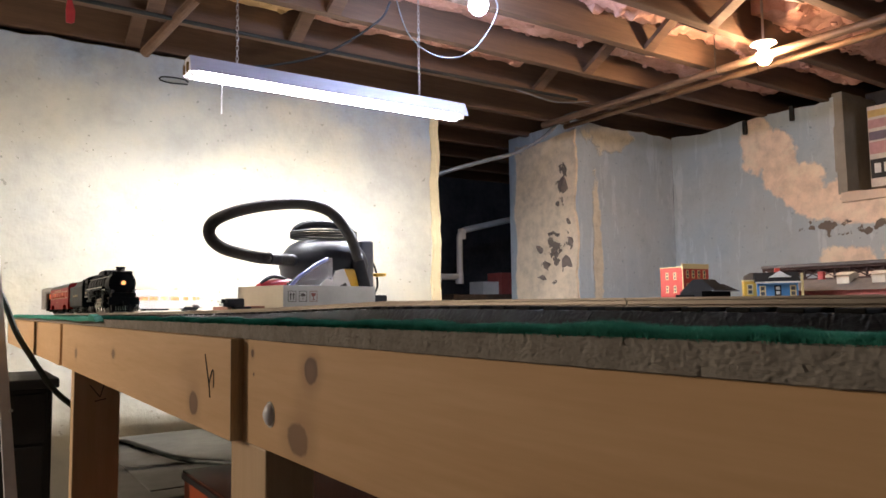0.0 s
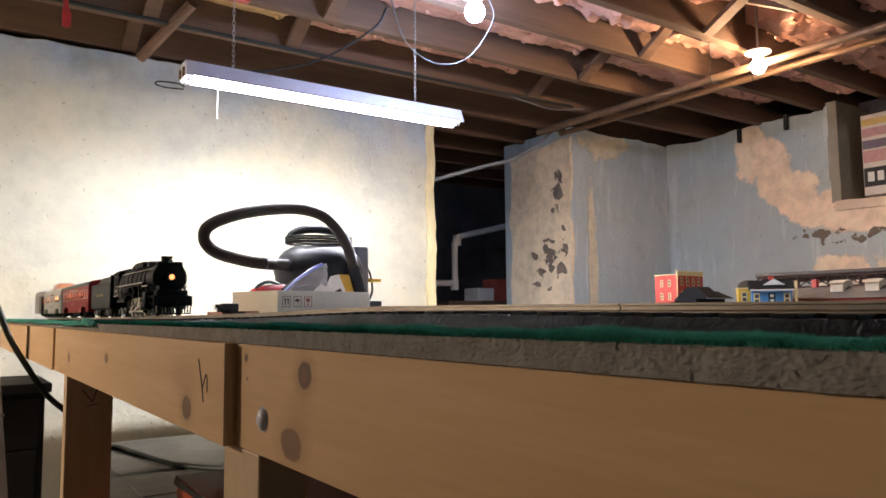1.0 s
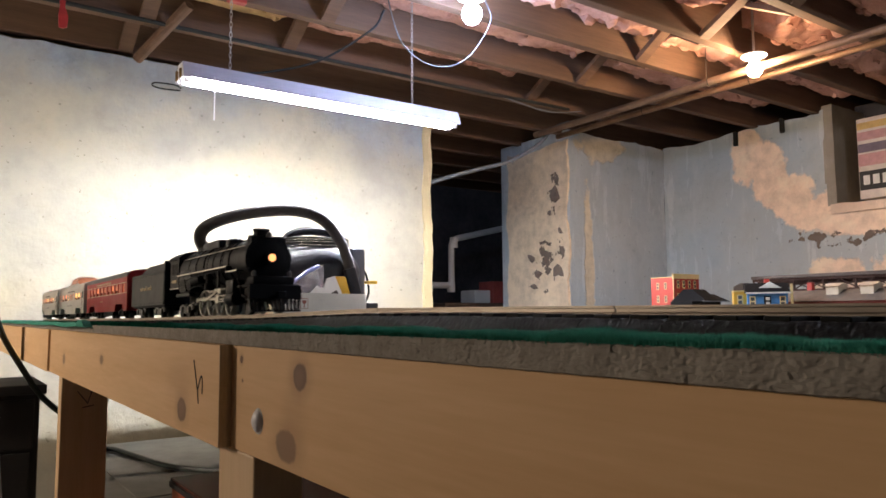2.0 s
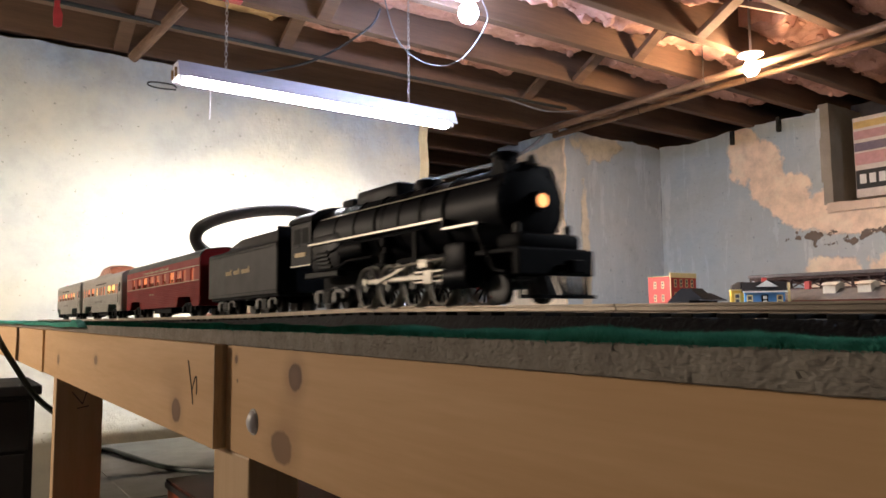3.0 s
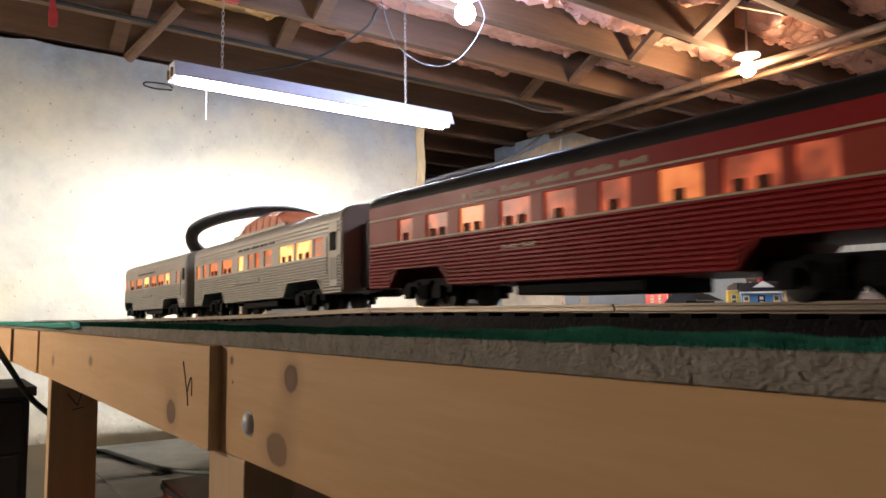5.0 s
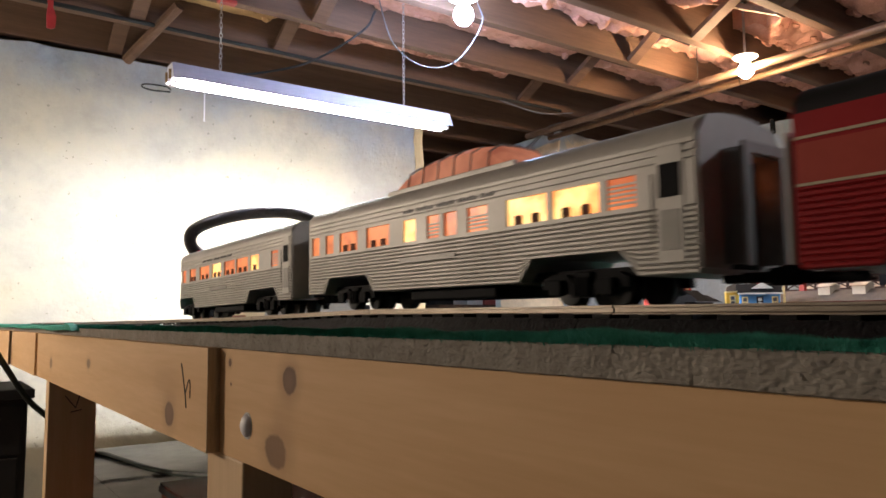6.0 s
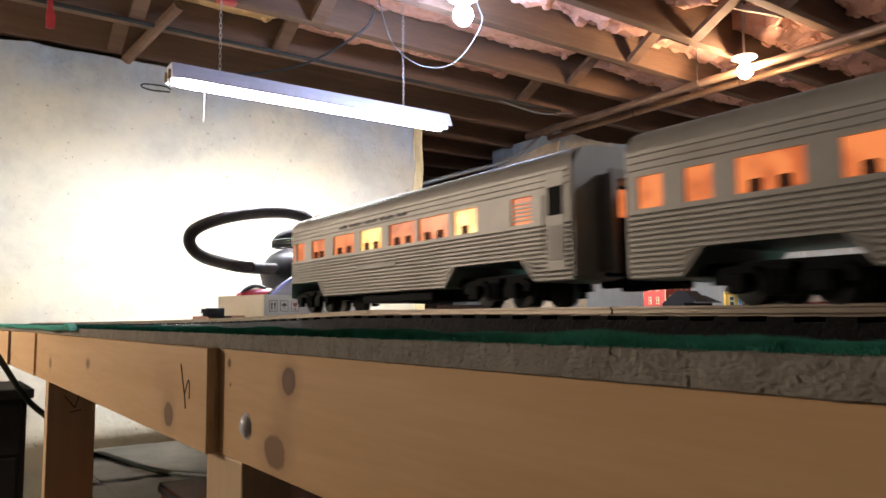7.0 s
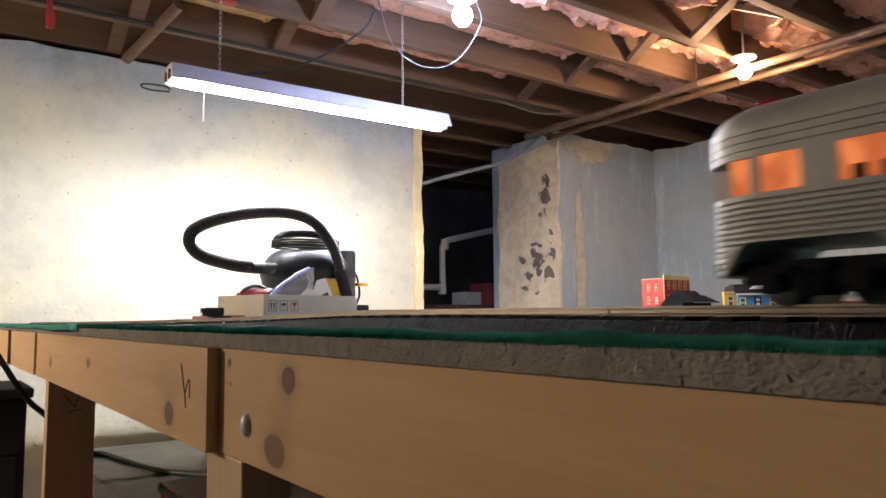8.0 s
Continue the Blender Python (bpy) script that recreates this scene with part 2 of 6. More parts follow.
# ---- mesh helpers ----
def box(bm, x0, x1, y0, y1, z0, z1, bevel=0.0):
    made = bmesh.ops.create_cube(bm, size=1.0)["verts"]
    for v in made:
        v.co = Vector((x0 + (v.co.x + 0.5) * (x1 - x0), y0 + (v.co.y + 0.5) * (y1 - y0), z0 + (v.co.z + 0.5) * (z1 - z0)))
    if bevel:
        edges = list({e for v in made for e in v.link_edges})
        bmesh.ops.bevel(bm, geom=edges, offset=bevel, segments=2, affect="EDGES", profile=0.5)
    return bm


def boxed(x0, x1, y0, y1, z0, z1, bevel=0.0):
    return box(bmesh.new(), x0, x1, y0, y1, z0, z1, bevel)


def lathe(bm, profile, m=None, seg=24):
    """Turn a profile of (radius, height) round z, then move by m."""
    m = m or Matrix()
    rings = []
    for r, z in profile:
        rings.append([bm.verts.new(m @ Vector((r * math.cos(2 * math.pi * i / seg), r * math.sin(2 * math.pi * i / seg), z))) for i in range(seg)] if r > 1e-6
                     else [bm.verts.new(m @ Vector((0, 0, z)))])
    for a, b in zip(rings, rings[1:]):
        if len(a) == 1 and len(b) == 1:
            continue
        for i in range(seg):
            j = (i + 1) % seg
            if len(a) == 1:
                bm.faces.new((a[0], b[j], b[i]))
            elif len(b) == 1:
                bm.faces.new((a[i], a[j], b[0]))
            else:
                bm.faces.new((a[i], a[j], b[j], b[i]))
    for ring, last in ((rings[0], False), (rings[-1], True)):
        if len(ring) > 1:
            bm.faces.new(ring if last else ring[::-1])
    return bm


def rod(bm, a, b, r, seg=10):
    a, b = Vector(a), Vector(b)
    m = Matrix.Translation(a) @ (b - a).to_track_quat("Z", "Y").to_matrix().to_4x4()
    return lathe(bm, [(r, 0), (r, (b - a).length)], m, seg)


def sweep(bm, pts, radius, seg=8, ridge=0.0):
    """A round tube through the points; ridge makes it corrugated."""
    pts = [Vector(p) for p in pts]
    n = len(pts)
    up = Vector((0.13, 0.21, 0.97))
    rings = []
    for i, p in enumerate(pts):
        d = (pts[min(i + 1, n - 1)] - pts[max(i - 1, 0)]).normalized()
        s = d.cross(up)
        s = s.normalized() if s.length > 0.05 else d.orthogonal().normalized()
        u = s.cross(d)
        up = u
        r = radius + (ridge if i % 2 else -ridge)
        rings.append([bm.verts.new(p + r * (math.cos(2 * math.pi * k / seg) * s + math.sin(2 * math.pi * k / seg) * u)) for k in range(seg)])
    for a, b in zip(rings, rings[1:]):
        for k in range(seg):
            bm.faces.new((a[k], a[(k + 1) % seg], b[(k + 1) % seg], b[k]))
    bm.faces.new(rings[0][::-1])
    bm.faces.new(rings[-1])
    return bm


def smooth_path(ctrl, steps=10):
    """Catmull-Rom through control points."""
    c = [Vector(p) for p in ctrl]
    c = [2 * c[0] - c[1], *c, 2 * c[-1] - c[-2]]
    out = []
    for a, b, d, e in zip(c, c[1:], c[2:], c[3:]):
        for i in range(steps):
            t = i / steps
            out.append(0.5 * ((2 * b) + (d - a) * t + (2 * a - 5 * b + 4 * d - e) * t * t + (3 * b - a - 3 * d + e) * t ** 3))
    out.append(c[-2])
    return out


def prism(bm, outline, axis, lo, hi):
    """Extrude a 2D outline along an axis (0, 1 or 2)."""
    def place(u, v, w):
        p = [u, v]
        p.insert(axis, w)
        return Vector(p)
    a = [bm.verts.new(place(u, v, lo)) for u, v in outline]
    b = [bm.verts.new(place(u, v, hi)) for u, v in outline]
    n = len(a)
    bm.faces.new(a)
    bm.faces.new(b[::-1])
    for i in range(n):
        j = (i + 1) % n
        bm.faces.new((a[i], b[i], b[j], a[j]))
    return bm


def loft(bm, stations):
    rings = [[bm.verts.new(p) for p in r] for r in stations]
    n = len(rings[0])
    for a, b in zip(rings, rings[1:]):
        for k in range(n):
            bm.faces.new((a[k], a[(k + 1) % n], b[(k + 1) % n], b[k]))
    bm.faces.new(rings[0])
    bm.faces.new(rings[-1][::-1])
    return bm


def part(name, bm, material, parent=None, label="", smooth=False):
    me = bpy.data.meshes.new(name)
    bmesh.ops.recalc_face_normals(bm, faces=bm.faces[:])
    bm.to_mesh(me)
    bm.free()
    for mt in (material if isinstance(material, (list, tuple)) else [material]):
        me.materials.append(mt)
    if smooth:
        me.polygons.foreach_set("use_smooth", [True] * len(me.polygons))
        me.set_sharp_from_angle(angle=radians(35))
    ob = new(name, me)
    if parent:
        ob.parent = parent
    if label:
        tagged(ob, label)
    return ob


def thing(name, label, category, group="", kind="", m=None):
    ob = tagged(new(name), label, category, group, kind)
    if m is not None:
        ob.matrix_basis = m
    return ob


def setting(name, bm, material, label, category, smooth=False):
    return tagged(part(name, bm, material, None, "", smooth), label, category, "", "structure")


def deepen(ob):
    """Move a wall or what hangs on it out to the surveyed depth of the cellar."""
    m = Matrix.Translation((0, 0, EYE)) @ Matrix.Scale(DEEP, 4) @ Matrix.Translation((0, 0, -EYE))
    for o in (ob, *ob.children):
        if o.data:
            o.data.transform(m)
    return ob


def rough_slab(axis, at, thick, u0, u1, z0, z1, step=0.05, amp=0.012, ragged=0.0, seed=0.0, ends=0.0):
    """A wall sheet with an uneven face towards the camera and a ragged top; axis 0: plane x = at, axis 1: plane y = at."""
    bm = bmesh.new()
    nu, nz = max(2, int((u1 - u0) / step)), max(2, int((z1 - z0) / step))
    front = {}
    for i in range(nu + 1):
        u = u0 + (u1 - u0) * i / nu
        top = z1 + ragged * (noise.noise((u * 3 + seed, 1.7, 0)) + 0.6 * noise.noise((u * 11 + seed, 4.1, 0)))
        for k in range(nz + 1):
            z = z0 + (top - z0) * k / nz
            d = amp * (noise.noise((u * 1.3 + seed, z * 1.3, 3.3)) + 0.5 * noise.noise((u * 5 + seed, z * 5, 1.3)))
            w = u
            if ends and i in (0, nu):
                w = u + ends * (noise.noise((seed, z * 4, 9.1)) + 0.7 * noise.noise((seed, z * 14, 2.1)))
            front[i, k] = bm.verts.new((at + d, w, z) if axis == 0 else (w, at + d, z))
    back = {}
    for (i, k), v in front.items():
        if i in (0, nu) or k in (0, nz):
            c = v.co.copy()
            c[axis] = at + thick
            back[i, k] = bm.verts.new(c)
    for i in range(nu):
        for k in range(nz):
            bm.faces.new((front[i, k], front[i + 1, k], front[i + 1, k + 1], front[i, k + 1]))
    rim = [(i, 0) for i in range(nu)] + [(nu, k) for k in range(nz)] + [(i, nz) for i in range(nu, 0, -1)] + [(0, k) for k in range(nz, 0, -1)]
    for a, b in zip(rim, rim[1:] + rim[:1]):
        bm.faces.new((front[a], back[a], back[b], front[b]))
    bm.faces.new([back[r] for r in rim])
    return bm


# ---- the cellar ----
WY, WX = 3.4, 4.35          # back wall plane, right wall plane
JZ = EYE + 1.2              # underside of the joists
setting("floor", boxed(-2.6, 6.5, -3.2, 6.2, -0.12, 0.0), FLOOR, "grey worn concrete cellar floor", "floor")
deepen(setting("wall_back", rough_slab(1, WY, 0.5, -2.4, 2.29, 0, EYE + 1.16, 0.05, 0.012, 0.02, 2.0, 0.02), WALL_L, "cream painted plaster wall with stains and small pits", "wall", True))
deepen(setting("wall_back_edge", rough_slab(1, WY - 0.012, 0.3, 2.235, 2.29, 0, EYE + 1.15, 0.03, 0.01, 0.02, 5.0, 0.016), WALL_EDGE, "ragged yellowed plaster edge of the wall opening", "wall edge"))
deepen(setting("wall_return", rough_slab(1, WY, 0.7, 3.39, WX, 0, EYE + 1.2, 0.05, 0.014, 0.03, 7.0), WALL_B, "blue-grey painted plaster wall with yellow streak", "wall", True))
setting("wall_jamb", rough_slab(0, 3.365, 0.022, WY + 0.004, 4.0, 0, EYE + 1.14, 0.04, 0.011, 0.04, 9.0, 0.03), WALL_J, "stripped stone wall end with peeling plaster", "wall")
deepen(setting("wall_right_low", rough_slab(0, WX, 0.45, -2.9, WY, 0, EYE + 0.63, 0.05, 0.016, 0.0, 11.0), WALL_R, "blue-grey plaster wall with large peeled pink patches", "wall", True))
deepen(setting("wall_right_high", rough_slab(0, WX, 0.45, 2.22, WY, EYE + 0.63, EYE + 1.2, 0.05, 0.016, 0.03, 11.0), WALL_R, "blue-grey plaster wall with peeling patches under the joists", "wall", True))
deepen(setting("wall_right_near", rough_slab(0, WX, 0.45, -2.9, 1.5, EYE + 0.63, EYE + 1.2, 0.05, 0.016, 0.03, 11.0), WALL_R, "blue-grey plaster wall beside the window niche", "wall", True))
deepen(setting("window_niche_back", boxed(WX + 0.4, WX + 0.46, 1.5, 2.22, EYE + 0.63, EYE + 1.3), DARKWALL, "dark back of the window niche", "niche"))
# Unseen walls added to close the cellar, dark to limit bounce onto the table.
setting("wall_left", rough_slab(0, -2.4, -0.3, -2.9, WY + 0.4, 0, EYE + 1.6, 0.2, 0.01, 0.0, 13.0), DARKWALL, "unseen side wall, added dark to cut bounce light", "wall")
setting("wall_front", rough_slab(1, -2.9, -0.3, -2.6, WX + 0.8, 0, EYE + 1.6, 0.2, 0.01, 0.0, 15.0), DARKWALL, "unseen end wall, added dark to cut bounce light", "wall")
# Walls closing the far room; its gloom is put into their colour.
setting("wall_far_room", boxed(2.0, 6.5, 6.0, 6.2, 0, EYE + 1.7), DARKWALL, "end wall of the far cellar room, coloured as dark as its shade", "wall")
setting("wall_far_side", boxed(6.3, 6.5, 3.4, 6.0, 0, EYE + 1.7), DARKWALL, "side wall of the far cellar room, coloured as dark as its shade", "wall")
setting("wall_far_left", boxed(1.8, 2.0, 4.1, 6.0, 0, EYE + 1.7), DARKWALL, "left wall of the far cellar room, coloured as dark as its shade", "wall")
setting("ceiling", boxed(-2.6, 6.5, -3.2, 6.2, JZ + 0.22, JZ + 0.26), SUBFLOOR, "dark underside of old floorboards", "ceiling")

JOIST_Y = [3.07 + 0.41 * i for i in range(7, 0, -1)] + [3.07, 2.66, 2.26, 1.91] + [1.91 - 0.41 * i for i in range(1, 12)]
for y in JOIST_Y:
    setting("joist", boxed(-2.4, 6.3, y - 0.02, y + 0.025, JZ, JZ + 0.22, 0.003), JOIST, "old brown timber floor joist", "joist")

# ---- table ----
TOP = EYE - 0.0122
TABLE_END = 3.33
table = thing("layout_table", "long pine-framed layout table with grey fibreboard top", "table")
part("top", boxed(TX - 0.002, 3.15, -0.9, TABLE_END, EYE - 0.0259, TOP - 0.001, 0.001), FIBREBOARD, table)
part("front_board", boxed(TX, TX + 0.019, -0.9, 0.648, EYE - 0.116, EYE - 0.0262, 0.0008), PINE_FACE, table)
part("front_board", boxed(TX - 0.011, TX + 0.008, 0.649, 1.785, EYE - 0.116, EYE - 0.0262, 0.0008), PINE_FACE, table)
part("front_board", boxed(TX - 0.015, TX + 0.004, 1.789, 2.3, EYE - 0.116, EYE - 0.0262, 0.0008), PINE_FACE, table)
part("front_board", boxed(TX - 0.02, TX - 0.001, 2.305, TABLE_END - 0.01, EYE - 0.116, EYE - 0.0262, 0.0008), PINE_FACE, table)
part("end_board", boxed(TX + 0.01, 3.1, TABLE_END - 0.02, TABLE_END - 0.001, EYE - 0.116, EYE - 0.0262, 0.0008), PINE, table)
for x0, x1, y0, y1 in ((TX, TX + 0.089, 1.68, 1.718), (TX + 0.001, TX + 0.045, 0.593, 0.682), (2.9, 2.99, 2.9, 2.94), (2.9, 2.99, 0.4, 0.44)):
    part("leg", boxed(x0, x1, y0, y1, 0, EYE - 0.1165, 0.002), PINE_UP, table)
carpet = tagged(part("carpet", boxed(TX - 0.001, TX + 0.21, -0.9, TABLE_END + 0.004, TOP - 0.001, TOP + 0.001), CARPET), "green carpet strip along the table edge", "carpet")

# ---- track ----
XT = 0.325
CURVE_Y, CURVE_R = 2.80, 0.457
RAIL_Y = [-1.2, 0.13, 0.40, 0.54, 0.78, 1.16, 2.1, 2.6, 5.0]
RAIL_Z = [-0.001, 0.0018, 0.0050, 0.0054, 0.0016, -0.0014, -0.0045, -0.0050, -0.0050]


def track_at(u):
    """Centre of the railhead at u metres along the track (u runs away from the camera), and its heading."""
    z = EYE + float(np.interp(u, RAIL_Y, RAIL_Z))
    if u <= CURVE_Y:
        return Vector((XT, u, z)), 0.0
    a = min((u - CURVE_Y) / CURVE_R, math.pi / 2)
    x, y = XT + CURVE_R * (1 - math.cos(a)), CURVE_Y + CURVE_R * math.sin(a)
    x += max(0.0, u - CURVE_Y - CURVE_R * math.pi / 2)
    return Vector((x, y, z)), a


def ballast(u0, u1):
    """Moulded roadbed of a straight section, its surface grained like crushed stone."""
    ws = [-0.0502, -0.0485, -0.0468, -0.0452, -0.0437] + [-0.0425 + 0.0015 * i for i in range(20)] + [-0.012, 0.012, 0.03, 0.042, 0.05]
    n = int((u1 - u0) / 0.0014)
    bm = bmesh.new()
    rows = []
    for i in range(n + 1):
        y = u0 + (u1 - u0) * i / n
        z = track_at(y)[0].z
        row = []
        for w in ws:
            h = -0.0068 if abs(w) < 0.0425 else -0.0068 + (TOP + 0.0008 - z + 0.0068) * (abs(w) - 0.0425) / 0.0077
            h += 0.0005 * noise.noise((y * 560, w * 640, 2.0)) + 0.0003 * noise.noise((y * 260, w * 300, 5.0))
            row.append(bm.verts.new((XT + w, y, z + h)))
        rows.append(row)
    for a, b in zip(rows, rows[1:]):
        for k in range(len(ws) - 1):
            bm.faces.new((a[k], a[k + 1], b[k + 1], b[k]))
    base = [bm.verts.new((XT + w, y, TOP)) for y in (u0, u1) for w in (-0.0502, 0.05)]
    bm.faces.new([base[0], *rows[0], base[1]][::-1])
    bm.faces.new([base[2], *rows[-1], base[3]])
    return bm


def track_section(u0, u1):
    t = thing("track_section", "track section with steel rails, black ties and roadbed", "track", "track sections round the layout")
    n = 1 if u1 <= CURVE_Y else 6
    us = [u0 + (u1 - u0) * i / n for i in range(n + 1)]

    def extrude(outline, gap=0.0):
        bm = bmesh.new()
        rings = []
        for i, u in enumerate(us):
            p, a = track_at(u + (gap if i == 0 else -gap if i == n else 0))
            side = Vector((math.cos(a), -math.sin(a), 0))
            rings.append([bm.verts.new(p + side * w + Vector((0, 0, h))) for w, h in outline])
        for a, b in zip(rings, rings[1:]):
            for k in range(len(outline)):
                j = (k + 1) % len(outline)
                bm.faces.new((a[k], a[j], b[j], b[k]))
        bm.faces.new(rings[0])
        bm.faces.new(rings[-1][::-1])
        return bm

    low = TOP + 0.0021 - EYE
    zs = [track_at(u)[0].z - EYE for u in us]
    drop = min(low - min(zs), -0.0088)
    if -0.3 < u0 < 1.1:
        part("roadbed", ballast(u0 + 0.0004, u1 - 0.0004), ROADBED, t)
    else:
        part("roadbed", extrude([(-0.05, drop), (-0.043, -0.0085), (-0.040, -0.0068), (0.040, -0.0068), (0.043, -0.0085), (0.05, drop)], 0.0004), ROADBED, t)
    for w in (-0.016, 0.0, 0.016):
        part("rail", extrude([(w - 0.003, -0.0052), (w - 0.003, -0.0044), (w - 0.0008, -0.0036), (w - 0.0008, -0.0016), (w - 0.0019, -0.0012), (w - 0.0019, 0.0), (w + 0.0019, 0.0), (w + 0.0019, -0.0012), (w + 0.0008, -0.0016), (w + 0.0008, -0.0036), (w + 0.003, -0.0044), (w + 0.003, -0.0052)], 0.0006), RAIL, t)
    count = max(2, round((u1 - u0) / 0.0235))
    for i in range(count):
        p, a = track_at(u0 + (u1 - u0) * (i + 0.5) / count)
        ob = new("tie", tie_mesh)
        ob.parent = t
        ob.matrix_basis = Matrix.Translation(p) @ Matrix.Rotation(-a, 4, "Z")
    return t


_bm = boxed(-0.0405, 0.0405, -0.006, 0.006, -0.0072, -0.0046, 0.0006)
tie_mesh = bpy.data.meshes.new("tie")
_bm.to_mesh(tie_mesh)
_bm.free()
tie_mesh.materials.append(TIE)
for i in range(-4, 10):
    track_section(0.2746 + 0.2624 * i, 0.2746 + 0.2624 * (i + 1))
track_section(0.2746 + 0.2624 * 10, CURVE_Y + 0.36)
track_section(CURVE_Y + 0.36, CURVE_Y + 0.718)
for i in range(5):
    track_section(CURVE_Y + 0.718 + 0.2624 * i, CURVE_Y + 0.718 + 0.2624 * (i + 1))

# ---- hanging lights ----
LY, LZ = 2.69, EYE + 0.88
lamp = thing("shop_light", "white enamelled twin-tube shop light hung on chains", "lamp", m=pose(1.325, LY, LZ))
hood = [(-0.056, -0.012), (-0.052, -0.012), (-0.032, 0.03), (0.032, 0.03), (0.052, -0.012), (0.056, -0.012), (0.038, 0.034), (0.03, 0.05), (-0.03, 0.05), (-0.038, 0.034)]
part("hood", prism(bmesh.new(), hood, 0, -0.62, 0.62), HOOD, lamp)
for y in (-0.024, 0.024):
    part("tube", rod(bmesh.new(), (-0.585, y, -0.009), (0.585, y, -0.009), 0.0127, 14), TUBE_GLOW, lamp, "lit fluorescent tube", True)
    for x in (-0.6, 0.6):
        part("socket", boxed(x - 0.012, x + 0.012, y - 0.01, y + 0.01, -0.024, 0.025, 0.003), WHITE_METAL, lamp)
part("pull_cord", rod(bmesh.new(), (-0.51, -0.057, 0.0), (-0.51, -0.057, -0.16), 0.0025, 6), WHITE_METAL, lamp, "white pull cord")


def bulb_lamp(name, label, x, y, z, glass, r):
    t = thing(name, label, "lamp", m=pose(x, y, z))
    part("holder", lathe(bmesh.new(), [(0.0, 0.05), (0.058, 0.05), (0.06, 0.042), (0.034, 0.032), (0.022, 0.02), (0.0, 0.02)]), WHITE_METAL, t, "white porcelain lamp holder", True)
    part("bulb", lathe(bmesh.new(), [(0.0, -r * 1.75), (r * 0.5, -r * 1.6), (r * 0.87, -r * 1.2), (r, -r * 0.75), (r * 0.9, -r * 0.2), (r * 0.55, 0.012), (0.013, 0.021), (0.0, 0.021)], None, 20), glass, t, "glowing light bulb", True)
    part("stem", rod(bmesh.new(), (0, 0, 0.045), (0, 0, JZ + 0.3 - z), 0.006, 8), CHAIN, t)
    return t


bulb_lamp("bulb_lamp", "warm bare bulb in a white porcelain holder", 3.01, 1.83, JZ - 0.078, WARM_GLOW, 0.036)
bulb_lamp("bulb_lamp", "cool white bare bulb under the joists", 1.575, 2.06, JZ - 0.075, COOL_GLOW, 0.04)

bulb_lamp("bulb_lamp", "warm bare bulb hanging low over the aisle beside the table", -1.2, 2.25, EYE + 0.5, AISLE_GLOW, 0.032)
bulb_lamp("bulb_lamp", "bare bulb over the near end of the table", 2.1, -0.55, JZ - 0.075, TABLE_GLOW, 0.032)

# pipes along the joists
for x, z, r in ((3.06, JZ - 0.075, 0.019), (3.25, JZ - 0.06, 0.017)):
    t = thing("ceiling_pipe", "long metal pipe slung under the joists", "pipe", "ceiling pipes")
    part("pipe", rod(bmesh.new(), (x, -2.8, z), (x, 3.36, z), r, 12), COPPER, t, "", True)

# ---- marks and fittings on the table's front ----
part("bolt", lathe(bmesh.new(), [(0, 0.0052), (0.004, 0.0048), (0.0078, 0.0028), (0.0092, 0.0004), (0.0092, 0), (0, 0)], Matrix.Translation((TX, 0.581, EYE - 0.086)) @ Matrix.Rotation(-math.pi / 2, 4, "Y"), 24), WHITE_METAL, table, "domed white bolt head", True)
part("washer", lathe(bmesh.new(), [(0, 0.0006), (0.0104, 0.0006), (0.0106, 0), (0, 0)], Matrix.Translation((TX, 0.581, EYE - 0.086)) @ Matrix.Rotation(-math.pi / 2, 4, "Y"), 24), CHAIN, table, "", True)
part("board_end", boxed(TX - 0.0112, TX - 0.0002, 0.6475, 0.6489, EYE - 0.1158, EYE - 0.0264), END_GRAIN, table, "rough sawn board end")
mark = sweep(bmesh.new(), smooth_path([(TX - 0.0112, 0.725, EYE - 0.043), (TX - 0.0112, 0.712, EYE - 0.07), (TX - 0.0112, 0.708, EYE - 0.083)], 6), 0.0007, 5)
sweep(mark, smooth_path([(TX - 0.0112, 0.711, EYE - 0.07), (TX - 0.0112, 0.701, EYE - 0.057), (TX - 0.0112, 0.697, EYE - 0.061), (TX - 0.0112, 0.697, EYE - 0.073)], 6), 0.0006, 5)
part("pencil_mark", mark, PENCIL, table, "hand-drawn pencil stroke")
for a, b in (((TX + 0.03, EYE - 0.152), (TX + 0.05, EYE - 0.178)), ((TX + 0.05, EYE - 0.178), (TX + 0.058, EYE - 0.15)), ((TX + 0.04, EYE - 0.186), (TX + 0.062, EYE - 0.182))):
    part("pen_stroke", rod(bmesh.new(), (a[0], 1.6798, a[1]), (b[0], 1.6798, b[1]), 0.0011, 5), PENCIL, table)
rng = random.Random(11)
# crumbling cut edge of the fibreboard, one uneven sheet
verts, faces = [], []
ROWS, COLS = 22, 2600
for i in range(COLS + 1):
    y = -0.1 + 1.9 * (i / COLS) ** 1.35
    for k in range(ROWS + 1):
        z = EYE - 0.0128 - 0.0134 * k / ROWS
        d = 0.0003 * noise.noise((y * 110, z * 200, 1.0)) + 0.00045 * noise.noise((y * 240, z * 430, 4.0)) + 0.00035 * noise.noise((y * 480, z * 800, 7.0))
        pit = noise.noise((y * 150, z * 260, 11.0))
        d -= 0.004 * max(0.0, pit - 0.4)
        if k in (0, ROWS):
            d = -0.0012
        verts.append((TX - 0.0024 - d, y, z + 0.0004 * noise.noise((y * 90, 2.0, k))))
for i in range(COLS):
    for k in range(ROWS):
        a = i * (ROWS + 1) + k
        faces.append((a, a + 1, a + ROWS + 2, a + ROWS + 1))
me = bpy.data.meshes.new("torn_edge")
me.from_pydata(verts, [], faces)
